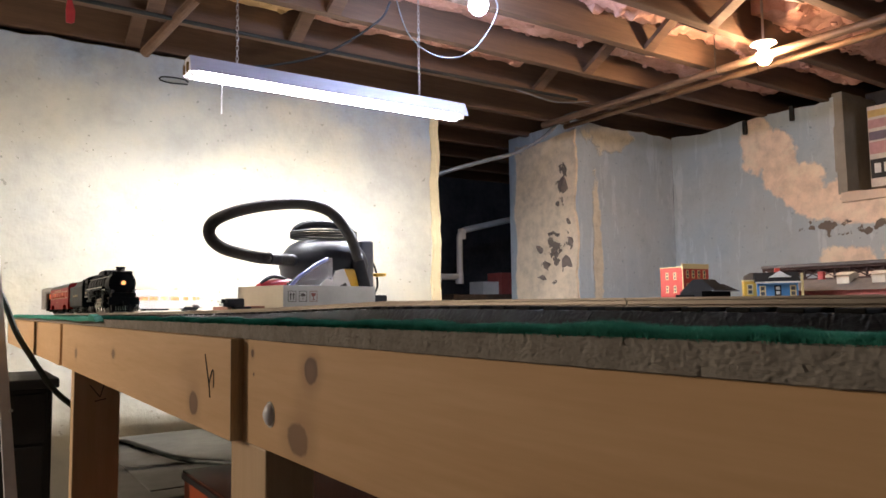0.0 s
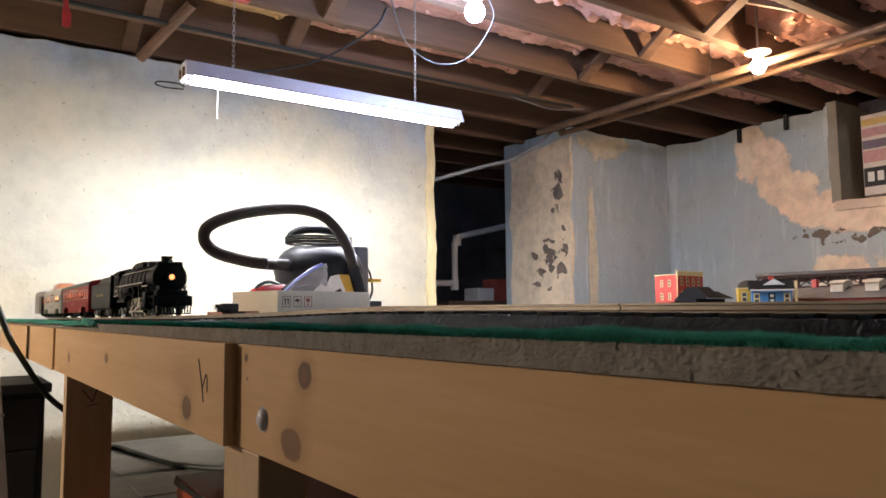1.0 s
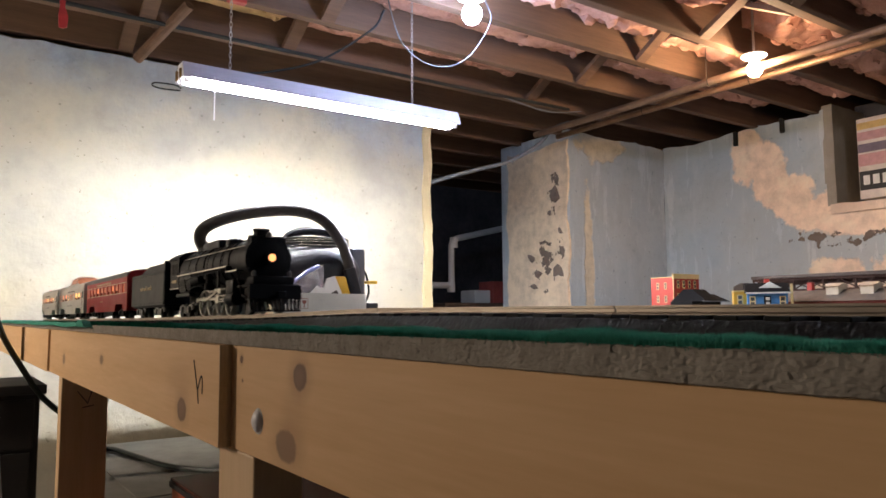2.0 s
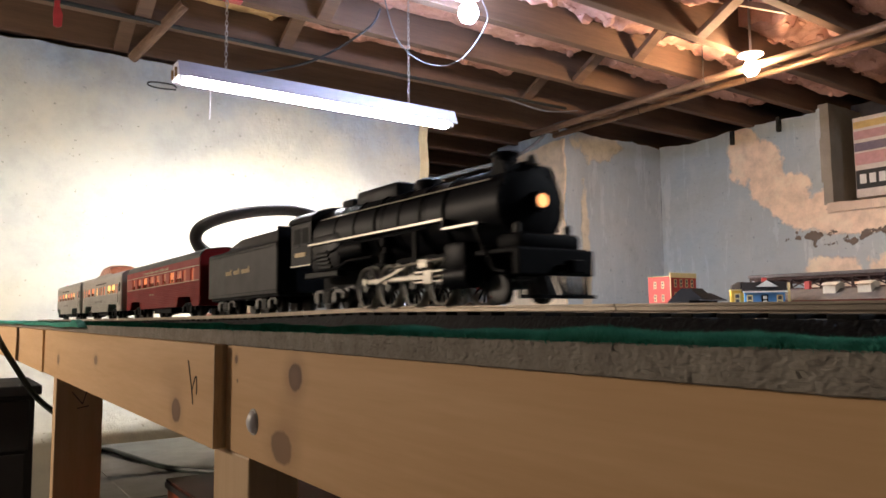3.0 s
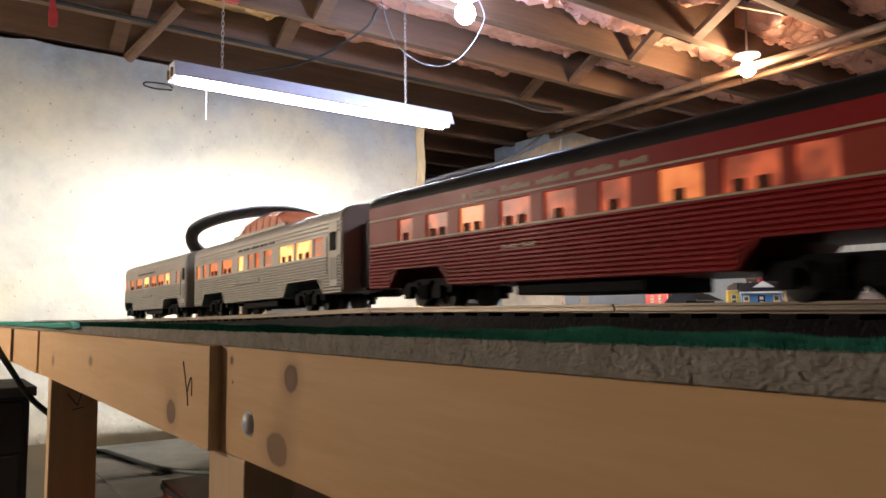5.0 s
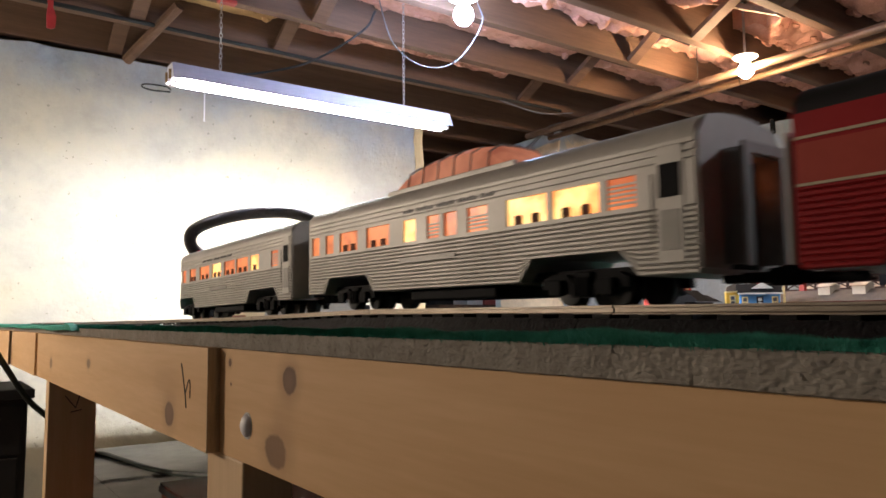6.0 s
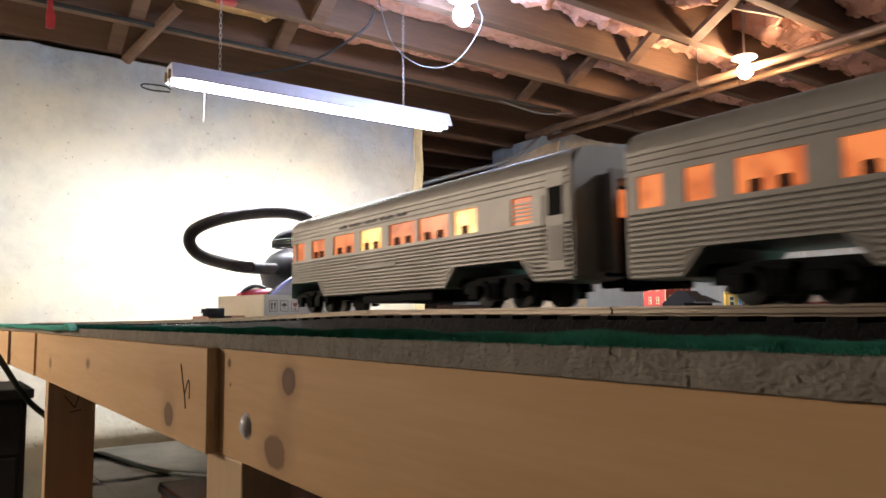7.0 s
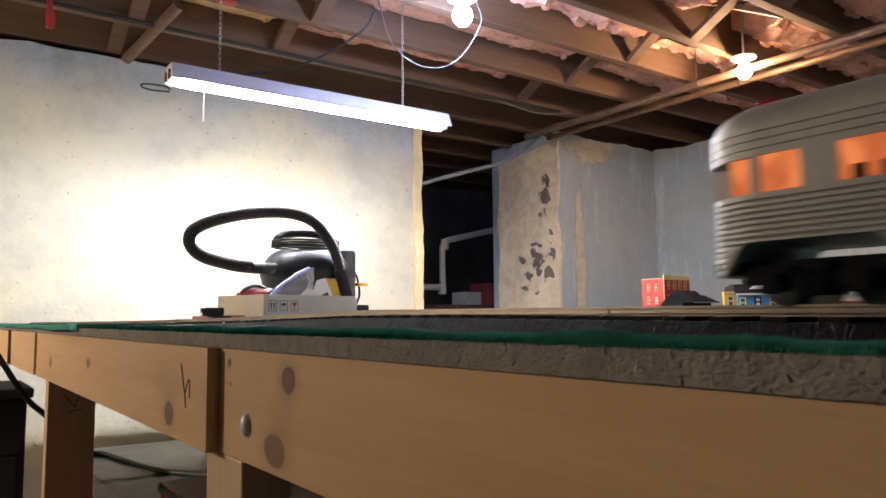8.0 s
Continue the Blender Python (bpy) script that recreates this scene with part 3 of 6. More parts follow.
me.materials.append(FIBREBOARD)
torn = new("torn_edge", me)
torn.parent = table
tagged(torn, "crumbling cut edge of the fibreboard", kind="stuff")
# carpet pile along the edge
verts, faces = [], []
for i in range(120000):
    y = -0.1 + 3.4 * ((i + rng.random()) / 120000) ** 1.7
    x = TX - 0.001 + rng.uniform(-0.0012, 0.016)
    z = TOP + (rng.uniform(-0.0022, 0.001) if x < TX else 0.0)
    wave = 0.0008 * math.sin(y * 37) + 0.0007 * math.sin(y * 91 + 1)
    h = rng.uniform(0.002, 0.0048) + wave + 0.0008 * noise.noise((y * 140, 3.0, 1.0))
    dx, dy = rng.uniform(-0.0026, 0.0008), rng.uniform(-0.0016, 0.0016)
    w = 0.00013 + 0.0003 * min(1.0, max(0.0, y))
    k = len(verts)
    verts += [(x - w, y - w, z), (x + w, y - w, z), (x, y + w, z), (x + dx, y + dy, z + h)]
    faces += [(k, k + 1, k + 3), (k + 1, k + 2, k + 3), (k + 2, k, k + 3)]
me = bpy.data.meshes.new("fringe")
me.from_pydata(verts, [], faces)
me.materials.append(CARPET)
pile = new("fringe", me)
pile.parent = carpet
tagged(pile, "fuzzy green tufts at the cut edge", kind="stuff")
flap = bmesh.new()
loft(flap, [[(TX - 0.002, y, TOP + 0.0006), (TX - 0.011 - 0.002 * math.sin(y * 9), y, TOP + 0.0005), (TX - 0.014 - 0.002 * math.sin(y * 9), y, TOP - 0.004 - 0.002 * math.sin(y * 13)), (TX - 0.013, y, TOP - 0.0045), (TX - 0.0105, y, TOP + 0.002), (TX - 0.002, y, TOP + 0.0032 + 0.001 * math.sin(y * 17))] for y in [1.36 + 0.06 * k for k in range(33)]])
part("carpet_fold", flap, CARPET, carpet, "loose flap of carpet folded over the edge")
part("torn_corner", prism(bmesh.new(), [(1.33, TOP - 0.005), (1.42, TOP - 0.001), (1.4, TOP + 0.008), (1.36, TOP + 0.005)], 0, TX - 0.016, TX - 0.003), CARPET, carpet)

# ---- chains, cord, ceiling clutter ----
def chain(x, y, z0, z1, parent):
    bm = bmesh.new()
    n = int((z1 - z0) / 0.02)
    for i in range(n):
        z = z0 + (z1 - z0) * (i + 0.5) / n
        pts = []
        for k in range(13):
            a = 2 * math.pi * k / 12
            u, w = 0.005 * math.cos(a), 0.0135 * math.sin(a)
            pts.append((x + (u if i % 2 else 0), y + (0 if i % 2 else u), z + w))
        sweep(bm, pts, 0.0013, 5)
    part("chain", bm, CHAIN, parent, "thin zinc chain", True)


chain(0.89 - 1.325, 0, 0.048, JZ - LZ + 0.33, lamp)
chain(1.715 - 1.325, 0, 0.048, JZ - LZ + 0.33, lamp)
part("supply_cord", sweep(bmesh.new(), smooth_path([(0.9 - 1.325, 0.0, 0.05), (1.05 - 1.325, 0.03, 0.09), (1.25 - 1.325, -0.03, 0.16), (1.45 - 1.325, -0.1, 0.31), (1.5 - 1.325, -0.12, 0.4)], 8), 0.005, 8), CABLE_BLACK, lamp, "black supply cord", True)
part("end_plate", prism(bmesh.new(), [(-0.05, -0.01), (-0.036, 0.03), (-0.029, 0.047), (0.029, 0.047), (0.036, 0.03), (0.05, -0.01)], 0, -0.6215, -0.6195), WHITE_METAL, lamp, "white end plate of the lamp")
for y in (-0.024, 0.024):
    part("tube_pin", boxed(-0.63, -0.6218, y - 0.006, y + 0.006, -0.012, 0.024, 0.002), BRASS, lamp, "tarnished brass contact")


def cable(name, label, ctrl, r, material, steps=10):
    t = thing(name, label, "cable")
    part("cable_run", sweep(bmesh.new(), smooth_path(ctrl, steps), r, 8), material, t, "", True)
    return t


E0 = EYE
cable("grey_cable", "thin grey cable hanging in a loop below a joist", [(1.27, 2.2, JZ + 0.05), (1.303, 2.15, E0 + 1.016), (1.357, 2.15, E0 + 0.945), (1.453, 2.15, E0 + 0.911), (1.555, 2.15, E0 + 0.93), (1.649, 2.15, E0 + 1.002), (1.735, 2.15, E0 + 1.143), (1.75, 2.2, JZ + 0.05)], 0.0024, CABLE_GREY)
deepen(cable("flexible_conduit", "grey flexible conduit sagging across the wall opening", [(3.3, 3.3, JZ + 0.03), (3.218, 3.35, E0 + 1.19), (3.068, 3.35, E0 + 1.061), (2.857, 3.35, E0 + 0.937), (2.637, 3.36, E0 + 0.866), (2.43, 3.38, E0 + 0.801), (2.25, 3.42, E0 + 0.739)], 0.0115, CONDUIT))
cable("thin_wire", "thin pale wire strung along the joists", [(2.45, 3.0, JZ - 0.005), (2.62, 3.0, JZ - 0.03), (2.85, 3.0, JZ - 0.045), (3.1, 3.0, JZ - 0.003)], 0.003, CABLE_GREY)
cable("ceiling_cable", "black cable stapled along a joist", [(-0.4, 3.0, JZ - 0.008), (0.4, 3.0, JZ - 0.012), (1.2, 3.02, JZ - 0.008), (2.1, 3.0, JZ - 0.014), (3.0, 3.0, JZ - 0.006)], 0.009, CABLE_BLACK)
deepen(cable("wall_wire", "bent wire hook sticking out of the wall", [(0.905, 3.42, E0 + 1.06), (0.86, 3.36, E0 + 1.055), (0.77, 3.34, E0 + 1.045), (0.757, 3.34, E0 + 1.03), (0.8, 3.34, E0 + 1.022), (0.88, 3.35, E0 + 1.03)], 0.0035, CABLE_BLACK))
cable("extension_cord", "dark green extension cord hanging behind the table end", [(0.1, 2.3, E0 + 0.1), (0.133, 2.3, E0 + 0.021), (0.161, 2.3, E0 - 0.056), (0.204, 2.3, E0 - 0.134), (0.254, 2.3, E0 - 0.214), (0.32, 2.28, E0 - 0.28), (0.42, 2.5, E0 - 0.38), (0.49, 2.72, E0 - 0.44), (0.522, 2.68, E0 - 0.442), (0.55, 2.517, E0 - 0.442), (0.595, 2.284, E0 - 0.442), (0.671, 2.146, E0 - 0.442), (0.761, 2.047, E0 - 0.442), (0.9, 1.98, E0 - 0.442)], 0.008, CABLE_GREEN)

# cross-bridging between joists
BAYS = [(JOIST_Y[i], JOIST_Y[i + 1]) for i in range(len(JOIST_Y) - 1)]


def brace(x, ya, yb, flip):
    za, zb = (JZ + 0.008, JZ + 0.2) if flip else (JZ + 0.2, JZ + 0.008)
    a, b = Vector((x, ya - 0.022, za)), Vector((x, yb + 0.027, zb))
    d = (b - a).normalized()
    n = Vector((1, 0, 0)).cross(d)
    bm = bmesh.new()
    ring = [[p + Vector((sx * 0.03, 0, 0)) + n * sn * 0.011 for sx, sn in ((-1, -1), (1, -1), (1, 1), (-1, 1))] for p in (a, b)]
    loft(bm, ring)
    t = tagged(part("bridging_strut", bm, JOIST), "brown timber strut between joists", "strut", "bridging struts", "structure")
    return t


for x, lo, hi in ((0.66, 1.2, 3.5), (1.27, 2.0, 3.3), (2.72, 1.0, 3.2)):
    for yb, ya in ((b, a) for a, b in BAYS if lo < b and a < hi):
        brace(x, ya, yb, True)
        brace(x + 0.07, ya, yb, False)


# insulation batts sagging in the bays
def batt(x0, x1, y0, y1, seed, sag, material):
    bm = bmesh.new()
    nx, ny = max(8, int((x1 - x0) / 0.022)), 14
    grid = {}
    for i in range(nx + 1):
        for k in range(ny + 1):
            u, v = i / nx, k / ny
            x = x0 + (x1 - x0) * u
            y = y0 + (y1 - y0) * v
            n1 = noise.noise((x * 3.1 + seed, y * 4, 0.3)) + 0.6 * noise.noise((x * 9 + seed, y * 9, 2.3)) + 0.35 * noise.noise((x * 26, y * 26, seed))
            belly = math.sin(math.pi * v)
            z = JZ + 0.15 - 0.75 * sag * (0.55 + 0.75 * n1) * (0.35 + 0.65 * belly)
            z = min(z, JZ + 0.2)
            y += 0.012 * noise.noise((x * 14, seed, v * 5))
            grid[i, k] = bm.verts.new((x + 0.02 * noise.noise((y * 17, x * 5, seed)), y, z))
    tops = {}
    for (i, k), v in grid.items():
        if i in (0, nx) or k in (0, ny):
            tops[i, k] = bm.verts.new((v.co.x, v.co.y, JZ + 0.214))
    for i in range(nx):
        for k in range(ny):
            bm.faces.new((grid[i, k], grid[i + 1, k], grid[i + 1, k + 1], grid[i, k + 1]))
    rim = [(i, 0) for i in range(nx)] + [(nx, k) for k in range(ny)] + [(i, ny) for i in range(nx, 0, -1)] + [(0, k) for k in range(ny, 0, -1)]
    for a, b in zip(rim, rim[1:] + rim[:1]):
        bm.faces.new((grid[a], tops[a], tops[b], grid[b]))
    bm.faces.new([tops[r] for r in rim])
    # torn tufts hanging from the underside
    r2 = random.Random(int(seed * 10))
    low = {key: v.co.copy() for key, v in grid.items()}
    for q in range(int(60 * (x1 - x0))):
        i, k = r2.randrange(nx), r2.choice((1, 2, 3, ny - 2, ny - 1, ny // 2))
        c = low[i, k]
        made = bmesh.ops.create_icosphere(bm, subdivisions=2, radius=r2.uniform(0.008, 0.026))["verts"]
        f = Vector((r2.uniform(0.8, 2.0), r2.uniform(0.5, 1.2), r2.uniform(0.4, 1.0)))
        for v in made:
            w = v.co.copy()
            w *= 1 + 0.45 * noise.noise(w * 70 + Vector((q, seed, 0)))
            v.co = c + Vector((w.x * f.x, w.y * f.y, w.z * f.z))
    return tagged(part("insulation_batt", bm, material, None, "", True), "torn pink glass-wool batt sagging between joists", "insulation", "insulation batts")


WOOL_YELLOW = mat("yellowed_insulation", (0.6, 0.42, 0.2), (0.42, 0.27, 0.13), 0.95, scale=14, bump=1.0, grain=120, spec=0.1)
for (a, b), x0, x1, sd, sag, mt in (((2.26, 2.66), 1.0, 1.35, 1.0, 0.08, WOOL_YELLOW), ((2.26, 2.66), 1.45, 2.65, 2.0, 0.1, WOOL), ((2.26, 2.66), 2.85, 4.3, 3.0, 0.12, WOOL), ((1.91, 2.26), 1.3, 1.9, 4.0, 0.13, WOOL_YELLOW), ((1.91, 2.26), 1.95, 2.66, 5.0, 0.16, WOOL), ((1.91, 2.26), 2.82, 4.3, 6.0, 0.14, WOOL), ((1.5, 1.91), 1.6, 2.66, 7.0, 0.15, WOOL), ((1.5, 1.91), 3.02, 4.3, 8.0, 0.15, WOOL), ((1.09, 1.5), 1.6, 2.66, 9.0, 0.13, WOOL), ((1.09, 1.5), 2.82, 4.3, 10.0, 0.13, WOOL), ((2.66, 3.07), 0.8, 1.22, 12.0, 0.07, WOOL_YELLOW), ((2.66, 3.07), 1.36, 2.6, 13.0, 0.06, WOOL)):
    batt(x0, x1, a + 0.027, b - 0.022, sd, sag, mt)

# red ribbon tied to a joist
rb = thing("red_ribbon", "faded red plastic ribbon hanging from a joist", "ribbon")
part("strip", prism(bmesh.new(), [(0.289, JZ + 0.01), (0.318, JZ + 0.01), (0.314, E0 + 1.03), (0.324, E0 + 1.0), (0.322, E0 + 0.962), (0.312, E0 + 0.955), (0.297, E0 + 0.957), (0.295, E0 + 1.0), (0.298, E0 + 1.03)], 1, 2.634, 2.638), mat("red_plastic", (0.4, 0.03, 0.03), (0.28, 0.02, 0.02), 0.4, scale=50, bump=0.3), rb)
rb2 = thing("red_clip", "red plastic clip on the joist above the lamp chain", "clip")
part("clip_body", boxed(0.86, 0.93, 2.625, 2.66, JZ - 0.012, JZ + 0.004, 0.004), mat("red_clip_plastic", (0.45, 0.04, 0.03), rough=0.4), rb2)
# pipe hangers
for x, y in ((3.06, 2.1), (3.25, 2.0), (3.06, 1.2), (3.25, 2.66)):
    hg = thing("pipe_hanger", "thin wire hanger holding a ceiling pipe", "hanger", "pipe hangers")
    z = JZ - 0.075 if x < 3.1 else JZ - 0.06
    part("wire", sweep(bmesh.new(), [(x - 0.022, y, JZ + 0.1), (x - 0.022, y, z), (x - 0.012, y, z - 0.02), (x, y, z - 0.024), (x + 0.014, y, z - 0.018)], 0.002, 6), CABLE_BLACK, hg)
# slanting old pipe stub at the back joist
st = thing("slanting_timber", "old slanting timber prop between joists", "timber")
part("prop", rod(bmesh.new(), (0.66, 3.2, E0 + 1.09), (0.79, 2.9, JZ + 0.05), 0.022, 10), JOIST, st, "", True)

# all that belongs to the ceiling goes out to the same depth
CEILING_KINDS = {"joist", "ceiling", "bridging_strut", "insulation_batt", "ceiling_pipe", "pipe_hanger", "grey_cable", "thin_wire", "ceiling_cable", "red_ribbon", "red_clip", "slanting_timber"}
for ob in [o for o in scene.collection.objects if o.parent is None]:
    kind = ob.name.split(".")[0]
    if kind in CEILING_KINDS:
        deepen(ob)
    elif kind == "bulb_lamp":
        ob.location = (ob.location.x * DEEP, ob.location.y * DEEP, EYE + (ob.location.z - EYE) * DEEP)

# ---- back of the cellar ----
PVC = mat("white_plastic_pipe", (0.6, 0.6, 0.6), (0.5, 0.5, 0.5), 0.4, scale=10)
pv = thing("drain_pipe", "pale plastic pipe with elbows in the dark far room", "pipe")
part("pipe", sweep(bmesh.new(), [(4.6, 5.2, E0 + 0.865), (4.43, 5.2, E0 + 0.825), (3.78, 5.2, E0 + 0.676), (3.735, 5.2, E0 + 0.655), (3.716, 5.2, E0 + 0.61), (3.716, 5.2, E0 + 0.29), (3.70, 5.2, E0 + 0.265), (3.66, 5.2, E0 + 0.258), (3.34, 5.2, E0 + 0.258), (3.3, 5.2, E0 + 0.22), (3.3, 5.2, 0.0)], 0.028, 12), PVC, pv, "", True)
for x, z in ((3.745, 0.668), (3.712, 0.275)):
    part("elbow", lathe(bmesh.new(), [(0, -0.045), (0.036, -0.045), (0.036, 0.045), (0, 0.045)], Matrix.Translation((x, 5.2, E0 + z - 0.03)), 14), PVC, pv, "", True)
CARD = mat("brown_cardboard", (0.36, 0.24, 0.14), (0.28, 0.18, 0.1), 0.8, scale=12, bump=0.1)
bench = thing("far_bench", "dark wooden bench in the far room", "bench")
part("bench_top", boxed(3.4, 4.6, 4.85, 5.6, E0 + 0.06, E0 + 0.1, 0.004), SUBFLOOR, bench)
for x in (3.45, 4.5):
    part("leg", boxed(x, x + 0.06, 4.9, 4.96, 0, E0 + 0.06), SUBFLOOR, bench)
for x0, x1, z1, mt, lb in ((3.78, 3.95, 0.21, PVC, "small white carton on the far bench"), (3.98, 4.25, 0.29, mat("dull_red_card", (0.3, 0.06, 0.05), rough=0.7), "dull red carton on the far bench")):
    bx = thing("carton", lb, "carton", "cartons on the far bench")
    part("carton_body", boxed(x0, x1, 4.95, 5.15, E0 + 0.1, E0 + z1, 0.004), mt, bx)

# window niche in the right wall: far jamb, sill, carton
deepen(setting("niche_jamb", rough_slab(1, 2.17, 0.06, WX + 0.005, WX + 0.44, EYE + 0.6, EYE + 1.24, 0.04, 0.012, 0.02, 17.0), wall_mat("grey_jamb_plaster", (0.42, 0.39, 0.34), (0.26, 0.235, 0.2), (0.5, 0.4, 0.2), []), "grimy grey plaster jamb of the window niche", "jamb", True))
deepen(setting("niche_sill", rough_slab(0, WX - 0.014, 0.41, 1.5, 2.2, EYE + 0.58, EYE + 0.634, 0.025, 0.014, 0.012, 19.0), wall_mat("broken_sill", (0.82, 0.65, 0.52), (0.66, 0.52, 0.42), (0.6, 0.45, 0.3), []), "broken pale plaster sill of the niche", "sill", True))
ct = thing("printed_carton", "white carton with pink and black printed bands in the niche", "carton")
cy0, cy1, cz = 1.66, 2.045, E0 + 0.65
part("carton_body", boxed(WX + 0.03, WX + 0.15, cy0, cy1, cz, cz + 0.47, 0.003), mat("white_card", (0.66, 0.6, 0.55), rough=0.6, scale=10), ct)
for z0, z1, col in ((0.05, 0.16, (0.012, 0.012, 0.012)), (0.19, 0.26, (0.55, 0.3, 0.3)), (0.27, 0.32, (0.16, 0.13, 0.18)), (0.34, 0.39, (0.5, 0.28, 0.28)), (0.405, 0.445, (0.6, 0.42, 0.15))):
    part("printed_band", boxed(WX + 0.0285, WX + 0.031, cy0 + 0.004, cy1 - 0.004, cz + z0, cz + z1), mat("print_" + str(int(z0 * 100)), col, rough=0.55, scale=25), ct)
bm = bmesh.new()
for k in range(6):
    box(bm, WX + 0.0275, WX + 0.029, cy1 - 0.06 - 0.052 * k, cy1 - 0.025 - 0.052 * k, cz + 0.08, cz + 0.135)
part("lettering", bm, mat("white_print", (0.7, 0.7, 0.68), rough=0.6), ct)
deepen(ct)
# iron hooks at the top of the right wall
for y, z in ((2.79, 1.15), (2.465, 1.17)):
    hk = thing("wall_hook", "rusty iron strap hook on the wall top", "hook", "wall hooks")
    part("strap", boxed(WX - 0.035, WX - 0.012, y - 0.013, y + 0.013, E0 + z - 0.045, E0 + z + 0.05, 0.004), CABLE_BLACK, hk)
    deepen(hk)
# bricks and stones showing in the stripped jamb
STONE = mat("exposed_dark_stone", (0.14, 0.12, 0.11), (0.24, 0.18, 0.15), 0.9, scale=18, bump=0.8)
rng = random.Random(21)
for y, z, w, hh in ((3.52, 0.8, 0.09, 0.09), (3.5, 0.9, 0.045, 0.05), (3.47, 0.55, 0.05, 0.06), (3.46, 0.42, 0.045, 0.07), (3.5, 0.29, 0.09, 0.08), (3.7, 0.27, 0.1, 0.05), (3.76, 0.38, 0.08, 0.06), (3.62, 0.36, 0.05, 0.05), (3.74, 0.19, 0.1, 0.04), (3.57, 0.68, 0.04, 0.05)):
    bm = bmesh.new()
    bmesh.ops.create_icosphere(bm, subdivisions=1, radius=0.5)
    for v in bm.verts:
        v.co *= 1 + 0.9 * noise.noise(v.co * 2.6 + Vector((y * 50, z * 50, 0)))
        v.co = Vector((3.37 + 0.03 * v.co.x, y + w * v.co.y, E0 + z + hh * v.co.z + 0.35 * w * v.co.y * rng.choice((-1, 1, 0.4))))
    tagged(part("stone", bm, STONE, bpy.data.objects["wall_jamb"]))

deepen(bpy.data.objects["wall_jamb"])

# ---- vacuum cleaner, box and things on the table ----
VAC_BLACK = mat("black_vacuum_plastic", (0.012, 0.012, 0.016), (0.019, 0.019, 0.024), 0.45, scale=30, bump=0.05, spec=0.2)
HOSE = mat("dusty_hose_plastic", (0.045, 0.038, 0.033), (0.03, 0.026, 0.024), 0.5, scale=30, spec=0.3)
VAC_GREY = mat("slate_vacuum_plastic", (0.09, 0.095, 0.12), (0.07, 0.075, 0.095), 0.45, scale=20)
VAC_YELLOW = mat("yellow_vacuum_tank", (0.62, 0.36, 0.02), (0.55, 0.3, 0.02), 0.4, scale=20)
vac = thing("vacuum_cleaner", "small black and yellow wet-dry vacuum cleaner on the table", "vacuum", m=pose(1.14, 2.45, TOP - 0.0009))
part("tank", lathe(bmesh.new(), [(0, 0.02), (0.12, 0.02), (0.138, 0.03), (0.144, 0.068), (0.146, 0.0695), (0, 0.0695)], None, 40), VAC_YELLOW, vac, "yellow tank", True)
part("motor_head", lathe(bmesh.new(), [(0, 0.07), (0.146, 0.07), (0.152, 0.11), (0.158, 0.15), (0.163, 0.165), (0.16, 0.185), (0.148, 0.215), (0.128, 0.24), (0.1, 0.256), (0, 0.262)], None, 44), VAC_BLACK, vac, "", True)
part("front_panel", boxed(-0.005, 0.06, -0.172, -0.12, 0.075, 0.15, 0.008), VAC_YELLOW, vac, "yellow front panel", True)
part("side_panel", boxed(0.115, 0.172, -0.07, 0.07, 0.06, 0.262, 0.012), VAC_GREY, vac, "slate side panel", True)
part("cord_wrap", sweep(bmesh.new(), [(0.125 * math.cos(a), 0.085 * math.sin(a), 0.266 + 0.009 * k / 40) for k in range(121) for a in [2 * math.pi * k / 40]], 0.0042, 8), CABLE_BLACK, vac, "wound black power cord", True)
part("handle", sweep(bmesh.new(), smooth_path([(-0.118, 0.0, 0.262), (-0.105, 0.0, 0.298), (-0.05, 0.0, 0.32), (0.05, 0.0, 0.32), (0.105, 0.0, 0.298), (0.122, 0.0, 0.262)], 6), 0.016, 10), VAC_BLACK, vac, "", True)
part("latch", boxed(0.16, 0.205, -0.1, -0.076, 0.128, 0.14, 0.003), VAC_YELLOW, vac, "yellow latch", True)
for k in range(4):
    a = math.pi / 4 + k * math.pi / 2
    part("caster", lathe(bmesh.new(), [(0, 0), (0.014, 0), (0.018, 0.006), (0.018, 0.016), (0.01, 0.022), (0, 0.024)], Matrix.Translation((0.118 * math.cos(a), 0.118 * math.sin(a), 0)), 12), VAC_BLACK, vac, "", True)
hx = lambda x, y, z: (x - 1.14, y - 2.45, z + EYE - TOP + 0.0009)
hose = smooth_path([hx(0.975, 2.36, 0.168), hx(0.861, 2.3, 0.167), hx(0.804, 2.29, 0.173), hx(0.712, 2.28, 0.194), hx(0.672, 2.28, 0.232), hx(0.685, 2.28, 0.277), hx(0.766, 2.28, 0.316), hx(0.88, 2.28, 0.343), hx(1.0, 2.28, 0.352), hx(1.09, 2.28, 0.327), hx(1.16, 2.28, 0.249), hx(1.197, 2.28, 0.15), hx(1.215, 2.28, 0.09)], 38)
part("hose", sweep(bmesh.new(), hose, 0.0185, 14, 0.0011), HOSE, vac, "black corrugated hose looping up", True)
part("hose_cuff", rod(bmesh.new(), hx(0.99, 2.38, 0.168), hx(0.87, 2.3, 0.167), 0.0205, 16), VAC_BLACK, vac, "", True)
part("hose_cuff", rod(bmesh.new(), hx(1.19, 2.28, 0.165), hx(1.22, 2.28, 0.06), 0.0225, 16), VAC_BLACK, vac, "", True)
